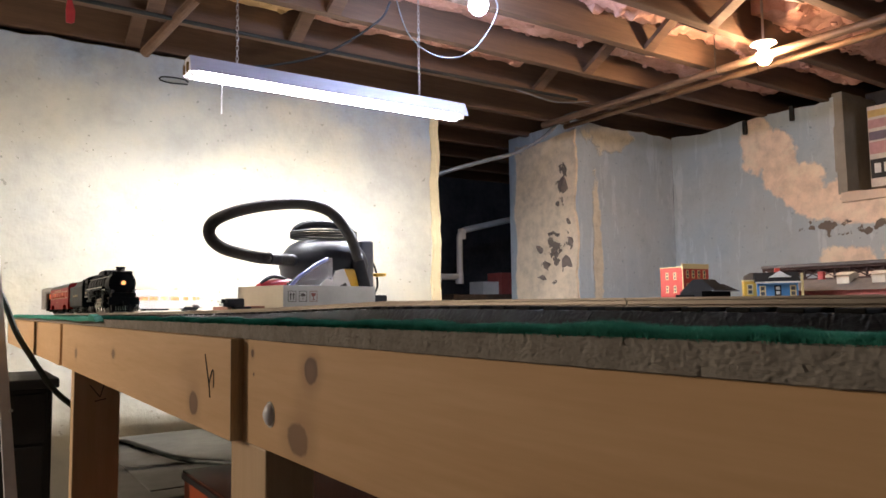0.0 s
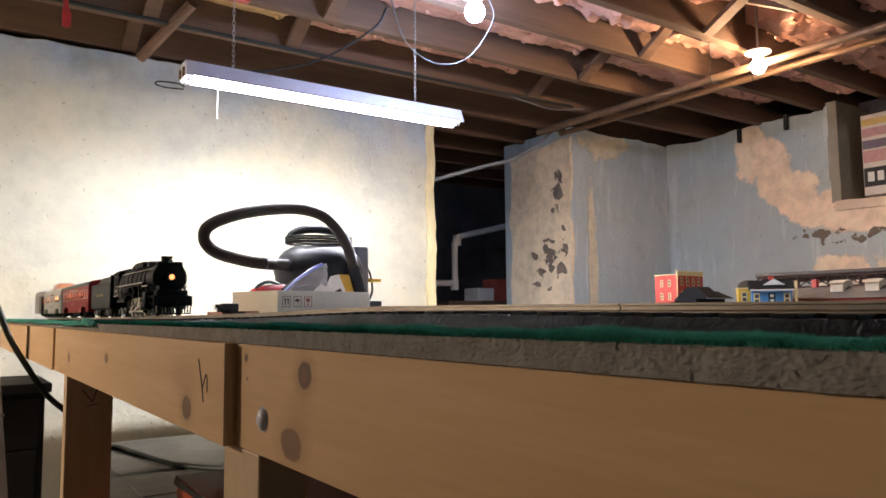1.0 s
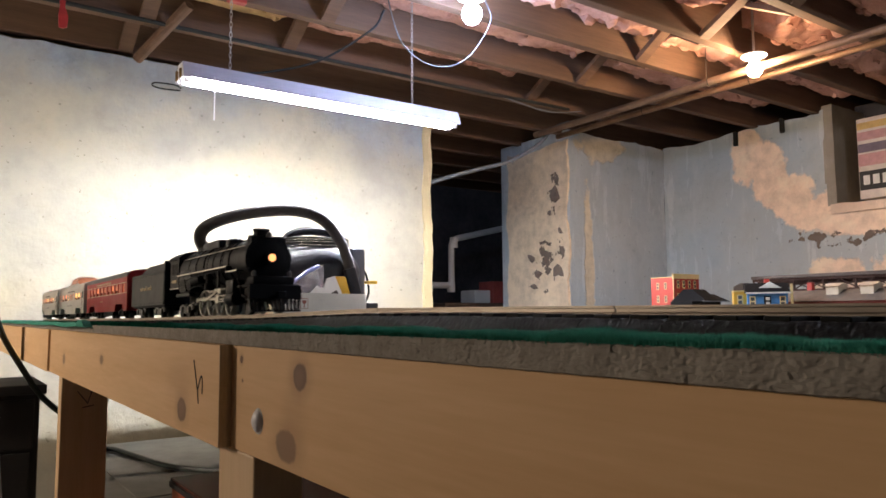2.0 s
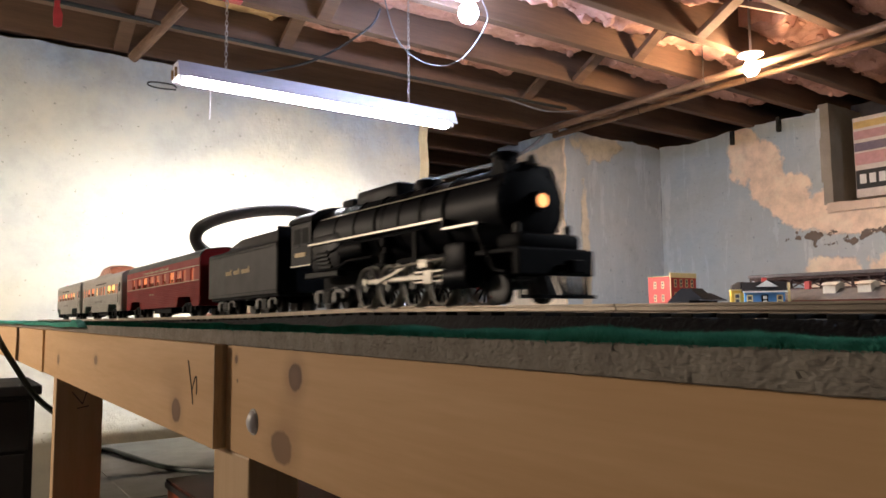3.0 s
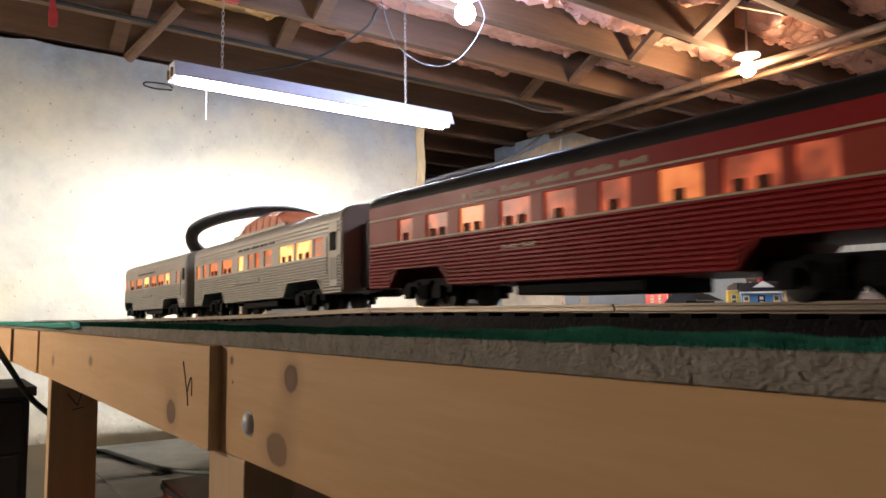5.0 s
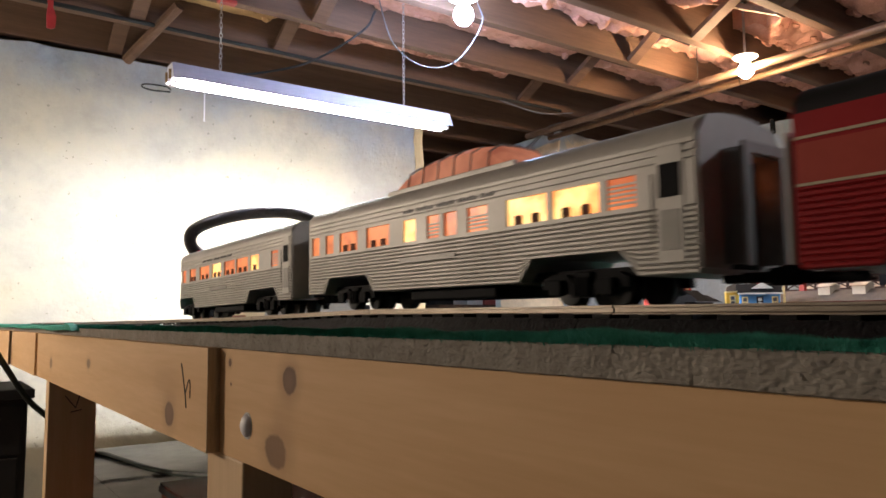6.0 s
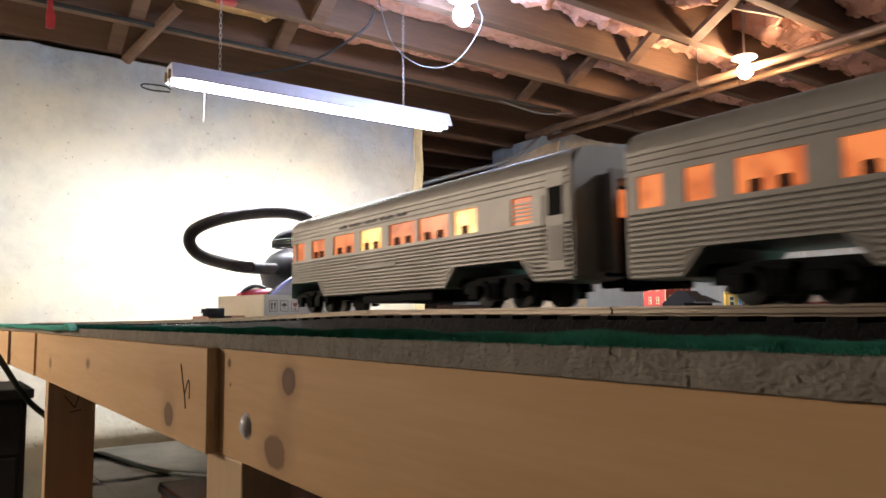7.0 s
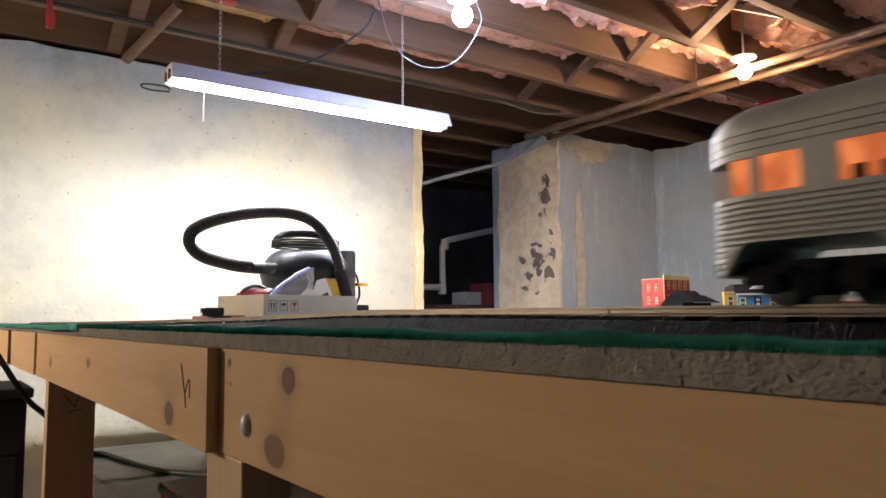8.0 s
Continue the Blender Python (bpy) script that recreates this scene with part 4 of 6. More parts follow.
part("power_cord", sweep(bmesh.new(), smooth_path([(0.16, -0.05, 0.2), (0.185, -0.05, 0.16), (0.195, -0.05, 0.1), (0.18, -0.05, 0.06), (0.17, -0.04, 0.006)], 6), 0.004, 8), CABLE_BLACK, vac, "", True)

GREY_CARD = mat("pale_grey_card", (0.42, 0.43, 0.42), (0.36, 0.37, 0.36), 0.65, scale=10, bump=0.1)
CREAM_CARD = mat("cream_card_end", (0.62, 0.58, 0.44), (0.54, 0.5, 0.38), 0.65, scale=10, bump=0.1)
BW, BD, BH = 0.379, 0.22, 0.0825
carton_open = thing("open_carton", "open pale grey cardboard carton with handling symbols", "carton", m=pose(0.8075, 2.0102, TOP - 0.0009, 0, 0, 16.9))
part("bottom", boxed(0.002, BW - 0.002, 0.002, BD - 0.002, 0, 0.003), GREY_CARD, carton_open)
part("front_wall", boxed(0, BW, 0, 0.003, 0, BH, 0.0008), GREY_CARD, carton_open)
part("back_wall", boxed(0, BW, BD - 0.003, BD, 0, BH, 0.0008), GREY_CARD, carton_open)
part("end_wall", boxed(-0.0005, 0.0025, 0.0031, BD - 0.0031, 0, BH, 0.0008), CREAM_CARD, carton_open, "cream end of the carton")
part("end_wall", boxed(BW - 0.0025, BW + 0.0005, 0.0031, BD - 0.0031, 0, BH, 0.0008), GREY_CARD, carton_open)
PRINT = mat("dark_print", (0.06, 0.05, 0.05), rough=0.7)
PRINT_RED = mat("dull_red_print", (0.22, 0.07, 0.06), rough=0.7)
for k in range(3):
    x, z = 0.016 + 0.041 * k, 0.034
    bm = bmesh.new()
    for a, b, c, d in ((0, 0.03, 0, 0.0016), (0, 0.03, 0.0304, 0.032), (0, 0.0016, 0, 0.032), (0.0284, 0.03, 0, 0.032)):
        box(bm, x + a, x + b, -0.0006, 0.0005, z + c, z + d)
    if k == 0:
        for a in (0.008, 0.019):
            box(bm, x + a, x + a + 0.0035, -0.0006, 0.0005, z + 0.006, z + 0.02)
            prism(bm, [(x + a - 0.003, z + 0.019), (x + a + 0.0065, z + 0.019), (x + a + 0.0018, z + 0.027)], 1, -0.0006, 0.0005)
    elif k == 1:
        prism(bm, [(x + 0.005, z + 0.016)] + [(x + 0.015 - 0.01 * math.cos(q), z + 0.016 + 0.009 * math.sin(q)) for q in [math.pi * j / 8 for j in range(1, 8)]] + [(x + 0.025, z + 0.016)], 1, -0.0006, 0.0005)
        box(bm, x + 0.0143, x + 0.0157, -0.0006, 0.0005, z + 0.006, z + 0.016)
    else:
        prism(bm, [(x + 0.006, z + 0.026), (x + 0.024, z + 0.026), (x + 0.022, z + 0.018), (x + 0.016, z + 0.014), (x + 0.016, z + 0.008), (x + 0.021, z + 0.005), (x + 0.009, z + 0.005), (x + 0.014, z + 0.008), (x + 0.014, z + 0.014), (x + 0.008, z + 0.018)], 1, -0.0006, 0.0005)
    part("symbol", bm, PRINT_RED if k == 2 else PRINT, carton_open, "printed handling symbol")

# plastic bag and leaflet standing in the carton
BAG = mat("milky_plastic_film", (0.88, 0.88, 0.92), (0.78, 0.78, 0.84), 0.14, scale=25, bump=0.6, rvar=0.15)
BAG.node_tree.nodes["Principled BSDF"].inputs["Transmission Weight"].default_value = 0.8
BAG.node_tree.nodes["Principled BSDF"].inputs["IOR"].default_value = 1.15
BLUE_EDGE = mat("blue_zip_strip", (0.22, 0.24, 0.6), (0.18, 0.2, 0.5), 0.35, scale=20)
bag = thing("plastic_bag", "crumpled clear plastic zip bag with a blue strip", "bag", m=pose(0.802, 2.0085, TOP - 0.0009, 0, 0, 16.9))
bm = bmesh.new()
outline = [(0.03, 0.01), (0.05, 0.07), (0.09, 0.105), (0.16, 0.15), (0.215, 0.17), (0.222, 0.15), (0.225, 0.1), (0.23, 0.01)]
loft(bm, [[(x, 0.03 + 0.012 * noise.noise((x * 30, z * 30, 0)), z) for x, z in outline], [(x, 0.055 + 0.012 * noise.noise((x * 24, z * 24, 5)), z) for x, z in outline]])
bmesh.ops.subdivide_edges(bm, edges=bm.edges[:], cuts=5, use_grid_fill=True)
for v in bm.verts:
    v.co.y += 0.02 * noise.noise(v.co * 38) + 0.016 * noise.noise(v.co * 95)
    v.co.z += 0.006 * noise.noise(v.co * 60 + Vector((5, 1, 2)))
part("film", bm, BAG, bag)
part("zip_strip", sweep(bmesh.new(), [(0.028, 0.03, 0.02), (0.048, 0.028, 0.075), (0.09, 0.026, 0.112), (0.15, 0.026, 0.147), (0.2, 0.028, 0.168)], 0.0055, 6), BLUE_EDGE, bag, "blue zip strip")
lf = thing("leaflet", "folded white instruction leaflet standing in the carton", "leaflet", m=pose(0.774, 2.0, TOP - 0.0009, 0, 0, 16.9))
part("sheet", prism(bmesh.new(), [(0.17, 0.01), (0.185, 0.085), (0.21, 0.105), (0.235, 0.098), (0.25, 0.13), (0.285, 0.138), (0.318, 0.08), (0.33, 0.01)], 1, 0.012, 0.0145), mat("white_paper", (0.7, 0.7, 0.7), (0.62, 0.62, 0.63), 0.7, scale=12), lf)
part("printed_block", prism(bmesh.new(), [(0.268, 0.084), (0.292, 0.094), (0.3, 0.084), (0.276, 0.076)], 1, 0.0112, 0.0125), PRINT, lf)
tool = thing("red_power_tool", "small red and black power tool lying in the carton", "tool", m=pose(0.815, 2.09, TOP - 0.0009, 0, 0, 16.9))
part("tool_body", lathe(bmesh.new(), [(0, -0.07), (0.014, -0.068), (0.021, -0.05), (0.023, 0.0), (0.02, 0.05), (0.014, 0.062), (0, 0.064)], Matrix.Translation((0.06, 0.075, 0.084)) @ Matrix.Rotation(radians(84), 4, "Y"), 18), mat("red_tool_plastic", (0.5, 0.02, 0.03), (0.42, 0.02, 0.025), 0.35, scale=20), tool, "", True)
part("tool_grip", sweep(bmesh.new(), smooth_path([(-0.01, 0.07, 0.05), (0.0, 0.07, 0.09), (0.035, 0.07, 0.112), (0.07, 0.07, 0.112), (0.1, 0.07, 0.1)], 6), 0.006, 8), VAC_BLACK, tool, "", True)
part("tool_vent", boxed(0.085, 0.112, 0.049, 0.06, 0.076, 0.096, 0.003), VAC_BLACK, tool)
part("support_block", boxed(0.01, 0.11, 0.05, 0.1, 0.0032, 0.066, 0.004), VAC_BLACK, tool)
plug = thing("mains_plug", "black two-pin mains plug lying on the table", "plug", m=pose(0.672, 2.05, TOP - 0.0009))
part("plug_body", boxed(-0.02, 0.03, -0.014, 0.014, 0.02, 0.045, 0.005), VAC_BLACK, plug, "", True)
part("plug_base", boxed(0.0, 0.05, -0.016, 0.016, 0.0, 0.022, 0.004), VAC_BLACK, plug)
for s in (-1, 1):
    part("prong", boxed(-0.04, -0.02, s * 0.007 - 0.001, s * 0.007 + 0.003, 0.03 + s * 0.005, 0.034 + s * 0.005), CHAIN, plug)
    part("prong_guard", boxed(-0.03, -0.02, s * 0.008 - 0.004, s * 0.008 + 0.004, 0.026 + s * 0.005, 0.038 + s * 0.005), VAC_BLACK, plug)
slab = thing("red_brick_box", "low pinkish flat box behind the track", "box")
part("lid", boxed(0.66, 0.77, 2.06, 2.2, TOP - 0.0009, TOP + 0.022, 0.002), mat("pink_card", (0.5, 0.25, 0.2), rough=0.7), slab)
adapter = thing("black_adapter", "small black power adapter beside the carton", "adapter")
part("adapter_body", boxed(1.2, 1.245, 2.17, 2.21, TOP - 0.0009, TOP + 0.055, 0.005), VAC_BLACK, adapter, "", True)

# ---- model buildings ----
BRICK_RED = mat("red_model_wall", (0.42, 0.035, 0.02), (0.36, 0.03, 0.02), 0.55, scale=60, bump=0.1)
CREAM = mat("cream_model_trim", (0.72, 0.58, 0.28), (0.66, 0.52, 0.26), 0.55, scale=40)
YELLOW = mat("yellow_model_wall", (0.66, 0.42, 0.05), (0.6, 0.37, 0.05), 0.55, scale=60)
BLUE = mat("blue_model_wall", (0.07, 0.24, 0.55), (0.06, 0.21, 0.5), 0.5, scale=60)
WHITE_TRIM = mat("white_model_trim", (0.7, 0.7, 0.68), rough=0.5)
ROOF_DARK = mat("dark_model_roof", (0.008, 0.008, 0.009), (0.014, 0.013, 0.014), 0.85, scale=60, bump=0.3, spec=0.08)
ROOF_BROWN = mat("brown_model_roof", (0.11, 0.085, 0.07), (0.075, 0.06, 0.052), 0.8, scale=40, bump=0.3)
BARN_RED = mat("dull_red_model_wall", (0.3, 0.06, 0.05), (0.24, 0.05, 0.045), 0.65, scale=50, bump=0.2)
PANE = mat("dark_model_pane", (0.1, 0.1, 0.11), rough=0.15)
BASE = TOP - 0.0009


def model_window(parent, face, at, u, z, w, h, trim):
    """A framed window with two panes on a wall; face 'x' looks to -x, face 'y' looks to -y."""
    def b(d0, d1, u0, u1, z0, z1):
        return boxed(at - d1, at - d0, u0, u1, z0, z1) if face == "x" else boxed(u0, u1, at - d1, at - d0, z0, z1)
    f = part("window", b(-0.001, 0.0016, u - w / 2, u + w / 2, z, z + h), trim, parent)
    for k in range(2):
        part("pane", b(0.0012, 0.002, u - w * 0.32, u + w * 0.32, z + h * (0.1 + 0.46 * k), z + h * (0.44 + 0.46 * k)), PANE, f)


red_house = thing("model_store", "red two-storey model store with cream cornice and windows", "model building")
part("wall", boxed(2.535, 2.707, 1.95, 2.066, BASE, EYE + 0.15), BRICK_RED, red_house)
part("parapet", boxed(2.533, 2.709, 1.948, 1.956, EYE + 0.145, EYE + 0.166, 0.001), CREAM, red_house, "cream cornice")
part("coping", boxed(2.532, 2.71, 1.957, 2.068, EYE + 0.1501, EYE + 0.153), CREAM, red_house)
part("corner_trim", boxed(2.5335, 2.5365, 1.9485, 1.952, BASE, EYE + 0.145), CREAM, red_house)
for z in (0.045, 0.1):
    for y in (1.99, 2.03):
        model_window(red_house, "x", 2.535, y, EYE + z, 0.013, 0.03, CREAM)
    for x in (2.565, 2.602, 2.64, 2.677):
        model_window(red_house, "y", 1.95, x, EYE + z + 0.005, 0.016, 0.034, CREAM)
shed = thing("model_shed", "black model shed with pitched dark roof", "model building")
part("wall", boxed(2.37, 2.55, 1.74, 1.84, BASE, EYE + 0.045), ROOF_DARK, shed)
part("roof", prism(bmesh.new(), [(1.7, EYE + 0.046), (1.86, EYE + 0.046), (1.8, EYE + 0.092), (1.76, EYE + 0.092)], 0, 2.4, 2.48), ROOF_DARK, shed)
part("low_roof", prism(bmesh.new(), [(1.7, EYE + 0.046), (1.86, EYE + 0.046), (1.79, EYE + 0.075), (1.77, EYE + 0.075)], 0, 2.4805, 2.55), ROOF_DARK, shed)
part("eave", boxed(2.38, 2.55, 1.698, 1.702, EYE + 0.043, EYE + 0.047), CABLE_GREY, shed, "pale eave line")
for k in range(12):
    part("fence_slat", boxed(2.22 + 0.009 * k, 2.225 + 0.009 * k, 1.74, 1.743, BASE, EYE + 0.032), ROOF_DARK, shed)
yellow = thing("model_yellow_house", "yellow model house with dark windows and arched gable", "model building", m=pose(2.63, 1.685, 0, 0, 0, -52))
part("wall", boxed(-0.04, 0.04, 0.0, 0.09, BASE, EYE + 0.083), YELLOW, yellow)
part("cornice", boxed(-0.042, 0.042, -0.003, 0.092, EYE + 0.0831, EYE + 0.088), CREAM, yellow)
part("gable", prism(bmesh.new(), [(-0.038, EYE + 0.0885), (0.038, EYE + 0.0885), (0.036, EYE + 0.108), (0.015, EYE + 0.118), (-0.012, EYE + 0.118), (-0.034, EYE + 0.106)], 1, 0.03, 0.08), ROOF_BROWN, yellow)
for x in (-0.018, 0.018):
    model_window(yellow, "y", 0.0, x, EYE + 0.03, 0.022, 0.042, CREAM)
blue = thing("model_blue_station", "blue model station house with dark roof and yellow windows", "model building", m=pose(2.655, 1.605, 0, 0, 0, -52))
part("wall", boxed(-0.072, 0.072, 0.0, 0.1, BASE, EYE + 0.075), BLUE, blue)
part("roof", prism(bmesh.new(), [(-0.02, EYE + 0.0755), (0.12, EYE + 0.0755), (0.07, EYE + 0.116), (0.03, EYE + 0.116)], 0, -0.08, 0.08), ROOF_DARK, blue)
part("eave", boxed(-0.08, 0.08, -0.023, -0.017, EYE + 0.073, EYE + 0.079), WHITE_TRIM, blue)
part("dormer", prism(bmesh.new(), [(-0.03, EYE + 0.096), (0.05, EYE + 0.096), (0.01, EYE + 0.12)], 1, -0.002, 0.04), WHITE_TRIM, blue)
part("chimney", boxed(-0.003, 0.015, 0.04, 0.06, EYE + 0.1, EYE + 0.132), BRICK_RED, blue)
part("sign", boxed(-0.012, 0.012, -0.004, -0.0005, EYE + 0.008, EYE + 0.064), ROOF_DARK, blue, "dark upright sign board")
for k in range(3):
    part("sign_mark", boxed(-0.007, 0.007, -0.0055, -0.0035, EYE + 0.012 + 0.018 * k, EYE + 0.024 + 0.018 * k), WHITE_TRIM, blue)
for x in (-0.054, 0.054):
    model_window(blue, "y", 0.0, x, EYE + 0.022, 0.022, 0.042, CREAM)
part("corner_post", boxed(0.082, 0.09, -0.01, 0.0, BASE, EYE + 0.11), CREAM, blue)
mill = thing("model_freight_house", "long dull red model freight house with brown roof", "model building")
part("wall", boxed(2.83, 3.02, 0.75, 1.63, BASE, EYE + 0.042), BARN_RED, mill)
for k in range(9):
    part("pilaster", boxed(2.827, 2.832, 0.78 + 0.1 * k, 0.79 + 0.1 * k, BASE, EYE + 0.042), BARN_RED, mill)
part("roof", prism(bmesh.new(), [(2.81, EYE + 0.0425), (3.04, EYE + 0.0425), (2.96, EYE + 0.088), (2.9, EYE + 0.088)], 1, 0.73, 1.65), ROOF_BROWN, mill)
VENT = mat("beige_model_vent", (0.5, 0.42, 0.32), (0.42, 0.35, 0.27), 0.7, scale=50)
for y in (1.2, 1.33, 1.46):
    v = part("roof_vent", boxed(2.86, 2.93, y - 0.024, y + 0.024, EYE + 0.066, EYE + 0.1), VENT, mill, "pale roof ventilator")
    part("vent_cap", prism(bmesh.new(), [(2.85, EYE + 0.1002), (2.94, EYE + 0.1002), (2.895, EYE + 0.114)], 1, y - 0.029, y + 0.029), VENT, v)
part("chimney", boxed(2.9, 2.92, 1.56, 1.58, EYE + 0.07, EYE + 0.12), BRICK_RED, mill)
bridge_model = thing("model_girder_bridge", "brown model truss bridge with cross braces on piers", "model bridge")
GIRDER = mat("rusty_girder", (0.075, 0.042, 0.034), (0.045, 0.026, 0.022), 0.8, scale=60, spec=0.15)
for z0, z1 in ((0.09, 0.1), (0.138, 0.15)):
    part("chord", boxed(3.06, 3.075, 0.75, 1.92, EYE + z0, EYE + z1), GIRDER, bridge_model)
part("deck", boxed(3.05, 3.12, 0.75, 1.92, EYE + 0.1502, EYE + 0.163), ROOF_BROWN, bridge_model)
part("far_truss", boxed(3.1, 3.115, 0.75, 1.92, EYE + 0.12, EYE + 0.15), GIRDER, bridge_model)
part("plate_girder", boxed(3.053, 3.0595, 0.75, 1.34, EYE + 0.105, EYE + 0.15), ROOF_DARK, bridge_model, "black plate girder")
for k in range(18):
    y = 0.75 + 0.065 * k
    part("post", boxed(3.062, 3.073, y, y + 0.007, EYE + 0.1, EYE + 0.138), GIRDER, bridge_model)
    part("diagonal", rod(bmesh.new(), (3.067, y, EYE + 0.101), (3.067, y + 0.065, EYE + 0.137), 0.003, 6), GIRDER, bridge_model)
    part("diagonal", rod(bmesh.new(), (3.069, y, EYE + 0.137), (3.069, y + 0.065, EYE + 0.101), 0.003, 6), GIRDER, bridge_model)
for y in (0.8, 1.45, 1.86):
    part("pier", boxed(3.055, 3.09, y, y + 0.05, BASE, EYE + 0.09), GIRDER, bridge_model)

# ---- under the table ----
CAB = mat("black_cabinet_laminate", (0.014, 0.013, 0.013), (0.022, 0.02, 0.02), 0.5, scale=10)
cab = thing("black_cabinet", "black laminate cabinet standing behind the table end", "cabinet")
part("body", boxed(-0.16, 0.285, 2.6, 2.95, 0, EYE - 0.235, 0.004), CAB, cab)
part("top", boxed(-0.18, 0.3, 2.57, 2.96, EYE - 0.234, EYE - 0.205, 0.004), CAB, cab)
part("drawer_front", boxed(-0.15, 0.27, 2.592, 2.6, EYE - 0.4, EYE - 0.25, 0.003), CAB, cab)
part("door", boxed(-0.15, 0.262, 2.588, 2.598, 0.05, EYE - 0.41, 0.003), CAB, cab)
BIN = mat("dark_grey_storage_plastic", (0.2, 0.19, 0.17), (0.15, 0.145, 0.13), 0.42, scale=12, bump=0.15)
tote = thing("storage_tote", "large dark grey plastic storage tote with lid", "storage tote")
part("tub", prism(bmesh.new(), [(0.45, 0.02), (1.3, 0.02), (1.36, EYE - 0.49), (0.4, EYE - 0.49)], 1, 1.95, 2.85), BIN, tote)
part("lid", boxed(0.37, 1.4, 1.9, 2.9, EYE - 0.489, EYE - 0.455, 0.012), BIN, tote, "", True)
part("lid_rim", boxed(0.44, 1.33, 1.97, 2.83, EYE - 0.4549, EYE - 0.4505, 0.002), BIN, tote, "", True)
part("label_plate", boxed(0.82, 0.88, 2.1, 2.125, EYE - 0.4503, EYE - 0.449), WHITE_TRIM, tote, "small pale label")
ORANGE = mat("orange_carton_side", (0.45, 0.08, 0.02), (0.38, 0.065, 0.02), 0.4, scale=14)
GLOSSY = mat("glossy_dark_carton_lid", (0.07, 0.02, 0.014), (0.12, 0.04, 0.025), 0.16, scale=10, bump=0.25, rvar=0.06)
crate = thing("orange_carton", "orange carton with a glossy dark printed lid", "carton")
part("stand", boxed(0.55, 0.95, 1.3, 1.6, 0.02, EYE - 0.535), CARD, crate)
part("body", boxed(0.43, 0.95, 1.18, 1.62, EYE - 0.53, EYE - 0.345, 0.003), ORANGE, crate)
part("lid", boxed(0.427, 0.953, 1.177, 1.623, EYE - 0.3445, EYE - 0.338, 0.002), GLOSSY, crate)
part("lid_edge", boxed(0.425, 0.43, 1.177, 1.623, EYE - 0.356, EYE - 0.3445), CAB, crate)
post = thing("white_ladder_leg", "scuffed white painted ladder leg leaning by the wall", "ladder")
lean = bmesh.new()
loft(lean, [[(0.198 + dx, 2.3 + dy, 0.0) for dx, dy in ((-0.018, -0.02), (0.018, -0.02), (0.018, 0.02), (-0.018, 0.02))], [(0.088 + dx, 2.3 + dy, EYE + 0.35) for dx, dy in ((-0.008, -0.02), (0.008, -0.02), (0.008, 0.02), (-0.008, 0.02))]])
part("rail", lean, WHITE_METAL, post)
part("rivet", lathe(bmesh.new(), [(0, 0.003), (0.004, 0.002), (0.005, 0), (0, 0)], Matrix.Translation((0.152, 2.278, EYE - 0.26)) @ Matrix.Rotation(math.pi / 2, 4, "X"), 10), CHAIN, post)

# ---- train ----
RUN_T = [0, 0.3, 0.6, 1.0, 1.5, 2.2, 2.8, 3.0, 3.2, 3.5, 4.0, 4.5, 5.2, 6.0, 6.5, 7.0, 7.5, 8.0]
RUN_Y = [1.712, 1.579, 1.442, 1.252, 1.012, 0.688, 0.407, 0.317, 0.218, 0.08, -0.146, -0.371, -0.633, -0.911, -1.079, -1.277, -1.503, -1.743]
RUN = np.polyfit(RUN_T, RUN_Y, 7)
BLACK = mat("black_loco_paint", (0.005, 0.0056, 0.0085), (0.008, 0.0085, 0.012), 0.45, spec=0.09, scale=60, bump=0.08)
SOOT = mat("sooty_black", (0.005, 0.005, 0.007), (0.009, 0.0085, 0.01), 0.6, spec=0.08, scale=80, bump=0.2)
TENDER_GREY = mat("dark_grey_tender_paint", (0.04, 0.039, 0.041), (0.03, 0.029, 0.031), 0.5, spec=0.15, scale=30, bump=0.05)
COAL = mat("coal", (0.008, 0.008, 0.009), (0.02, 0.02, 0.02), 0.5, scale=200, bump=0.8)
ROD = mat("bright_rod_steel", (0.62, 0.58, 0.5), (0.5, 0.46, 0.4), 0.38, 0.35, scale=60)
TYRE = mat("pale_wheel_rim", (0.7, 0.67, 0.6), (0.5, 0.48, 0.44), 0.4, 0.4, scale=60)
WHEEL_BLACK = mat("black_wheel", (0.01, 0.01, 0.01), (0.02, 0.019, 0.018), 0.5, scale=60)
TRUCK_GREY = mat("grey_truck_frame", (0.11, 0.105, 0.1), (0.06, 0.058, 0.055), 0.5, 0.2, scale=50)
SILVER = mat("silver_car_paint", (0.48, 0.455, 0.42), (0.4, 0.38, 0.345), 0.5, 0.2, scale=22, bump=0.06)
SILVER_DARK = mat("dull_silver_trim", (0.3, 0.28, 0.26), (0.22, 0.21, 0.19), 0.5, 0.2, scale=22)
RED = mat("maroon_car_paint", (0.34, 0.026, 0.028), (0.27, 0.02, 0.024), 0.4, spec=0.12, scale=22, bump=0.04)
RED_BAND = mat("red_window_band", (0.42, 0.075, 0.055), (0.36, 0.06, 0.045), 0.4, spec=0.12, scale=22)
ROOF_BLACK = mat("black_car_roof", (0.015, 0.015, 0.016), (0.022, 0.021, 0.022), 0.4, spec=0.3, scale=30)
CREAM_LINE = mat("cream_line", (0.6, 0.5, 0.33), rough=0.5)
GOLD = mat("gold_lettering", (0.36, 0.26, 0.12), (0.28, 0.2, 0.09), 0.4, 0.3, scale=80)
LETTER_GREY = mat("dark_lettering", (0.1, 0.095, 0.09), rough=0.5)
UNDER = mat("black_underframe", (0.005, 0.005, 0.006), (0.009, 0.009, 0.01), 0.7, spec=0.1, scale=80)
MARKER_RED = mat("red_lens", (0.6, 0.02, 0.03), rough=0.15)
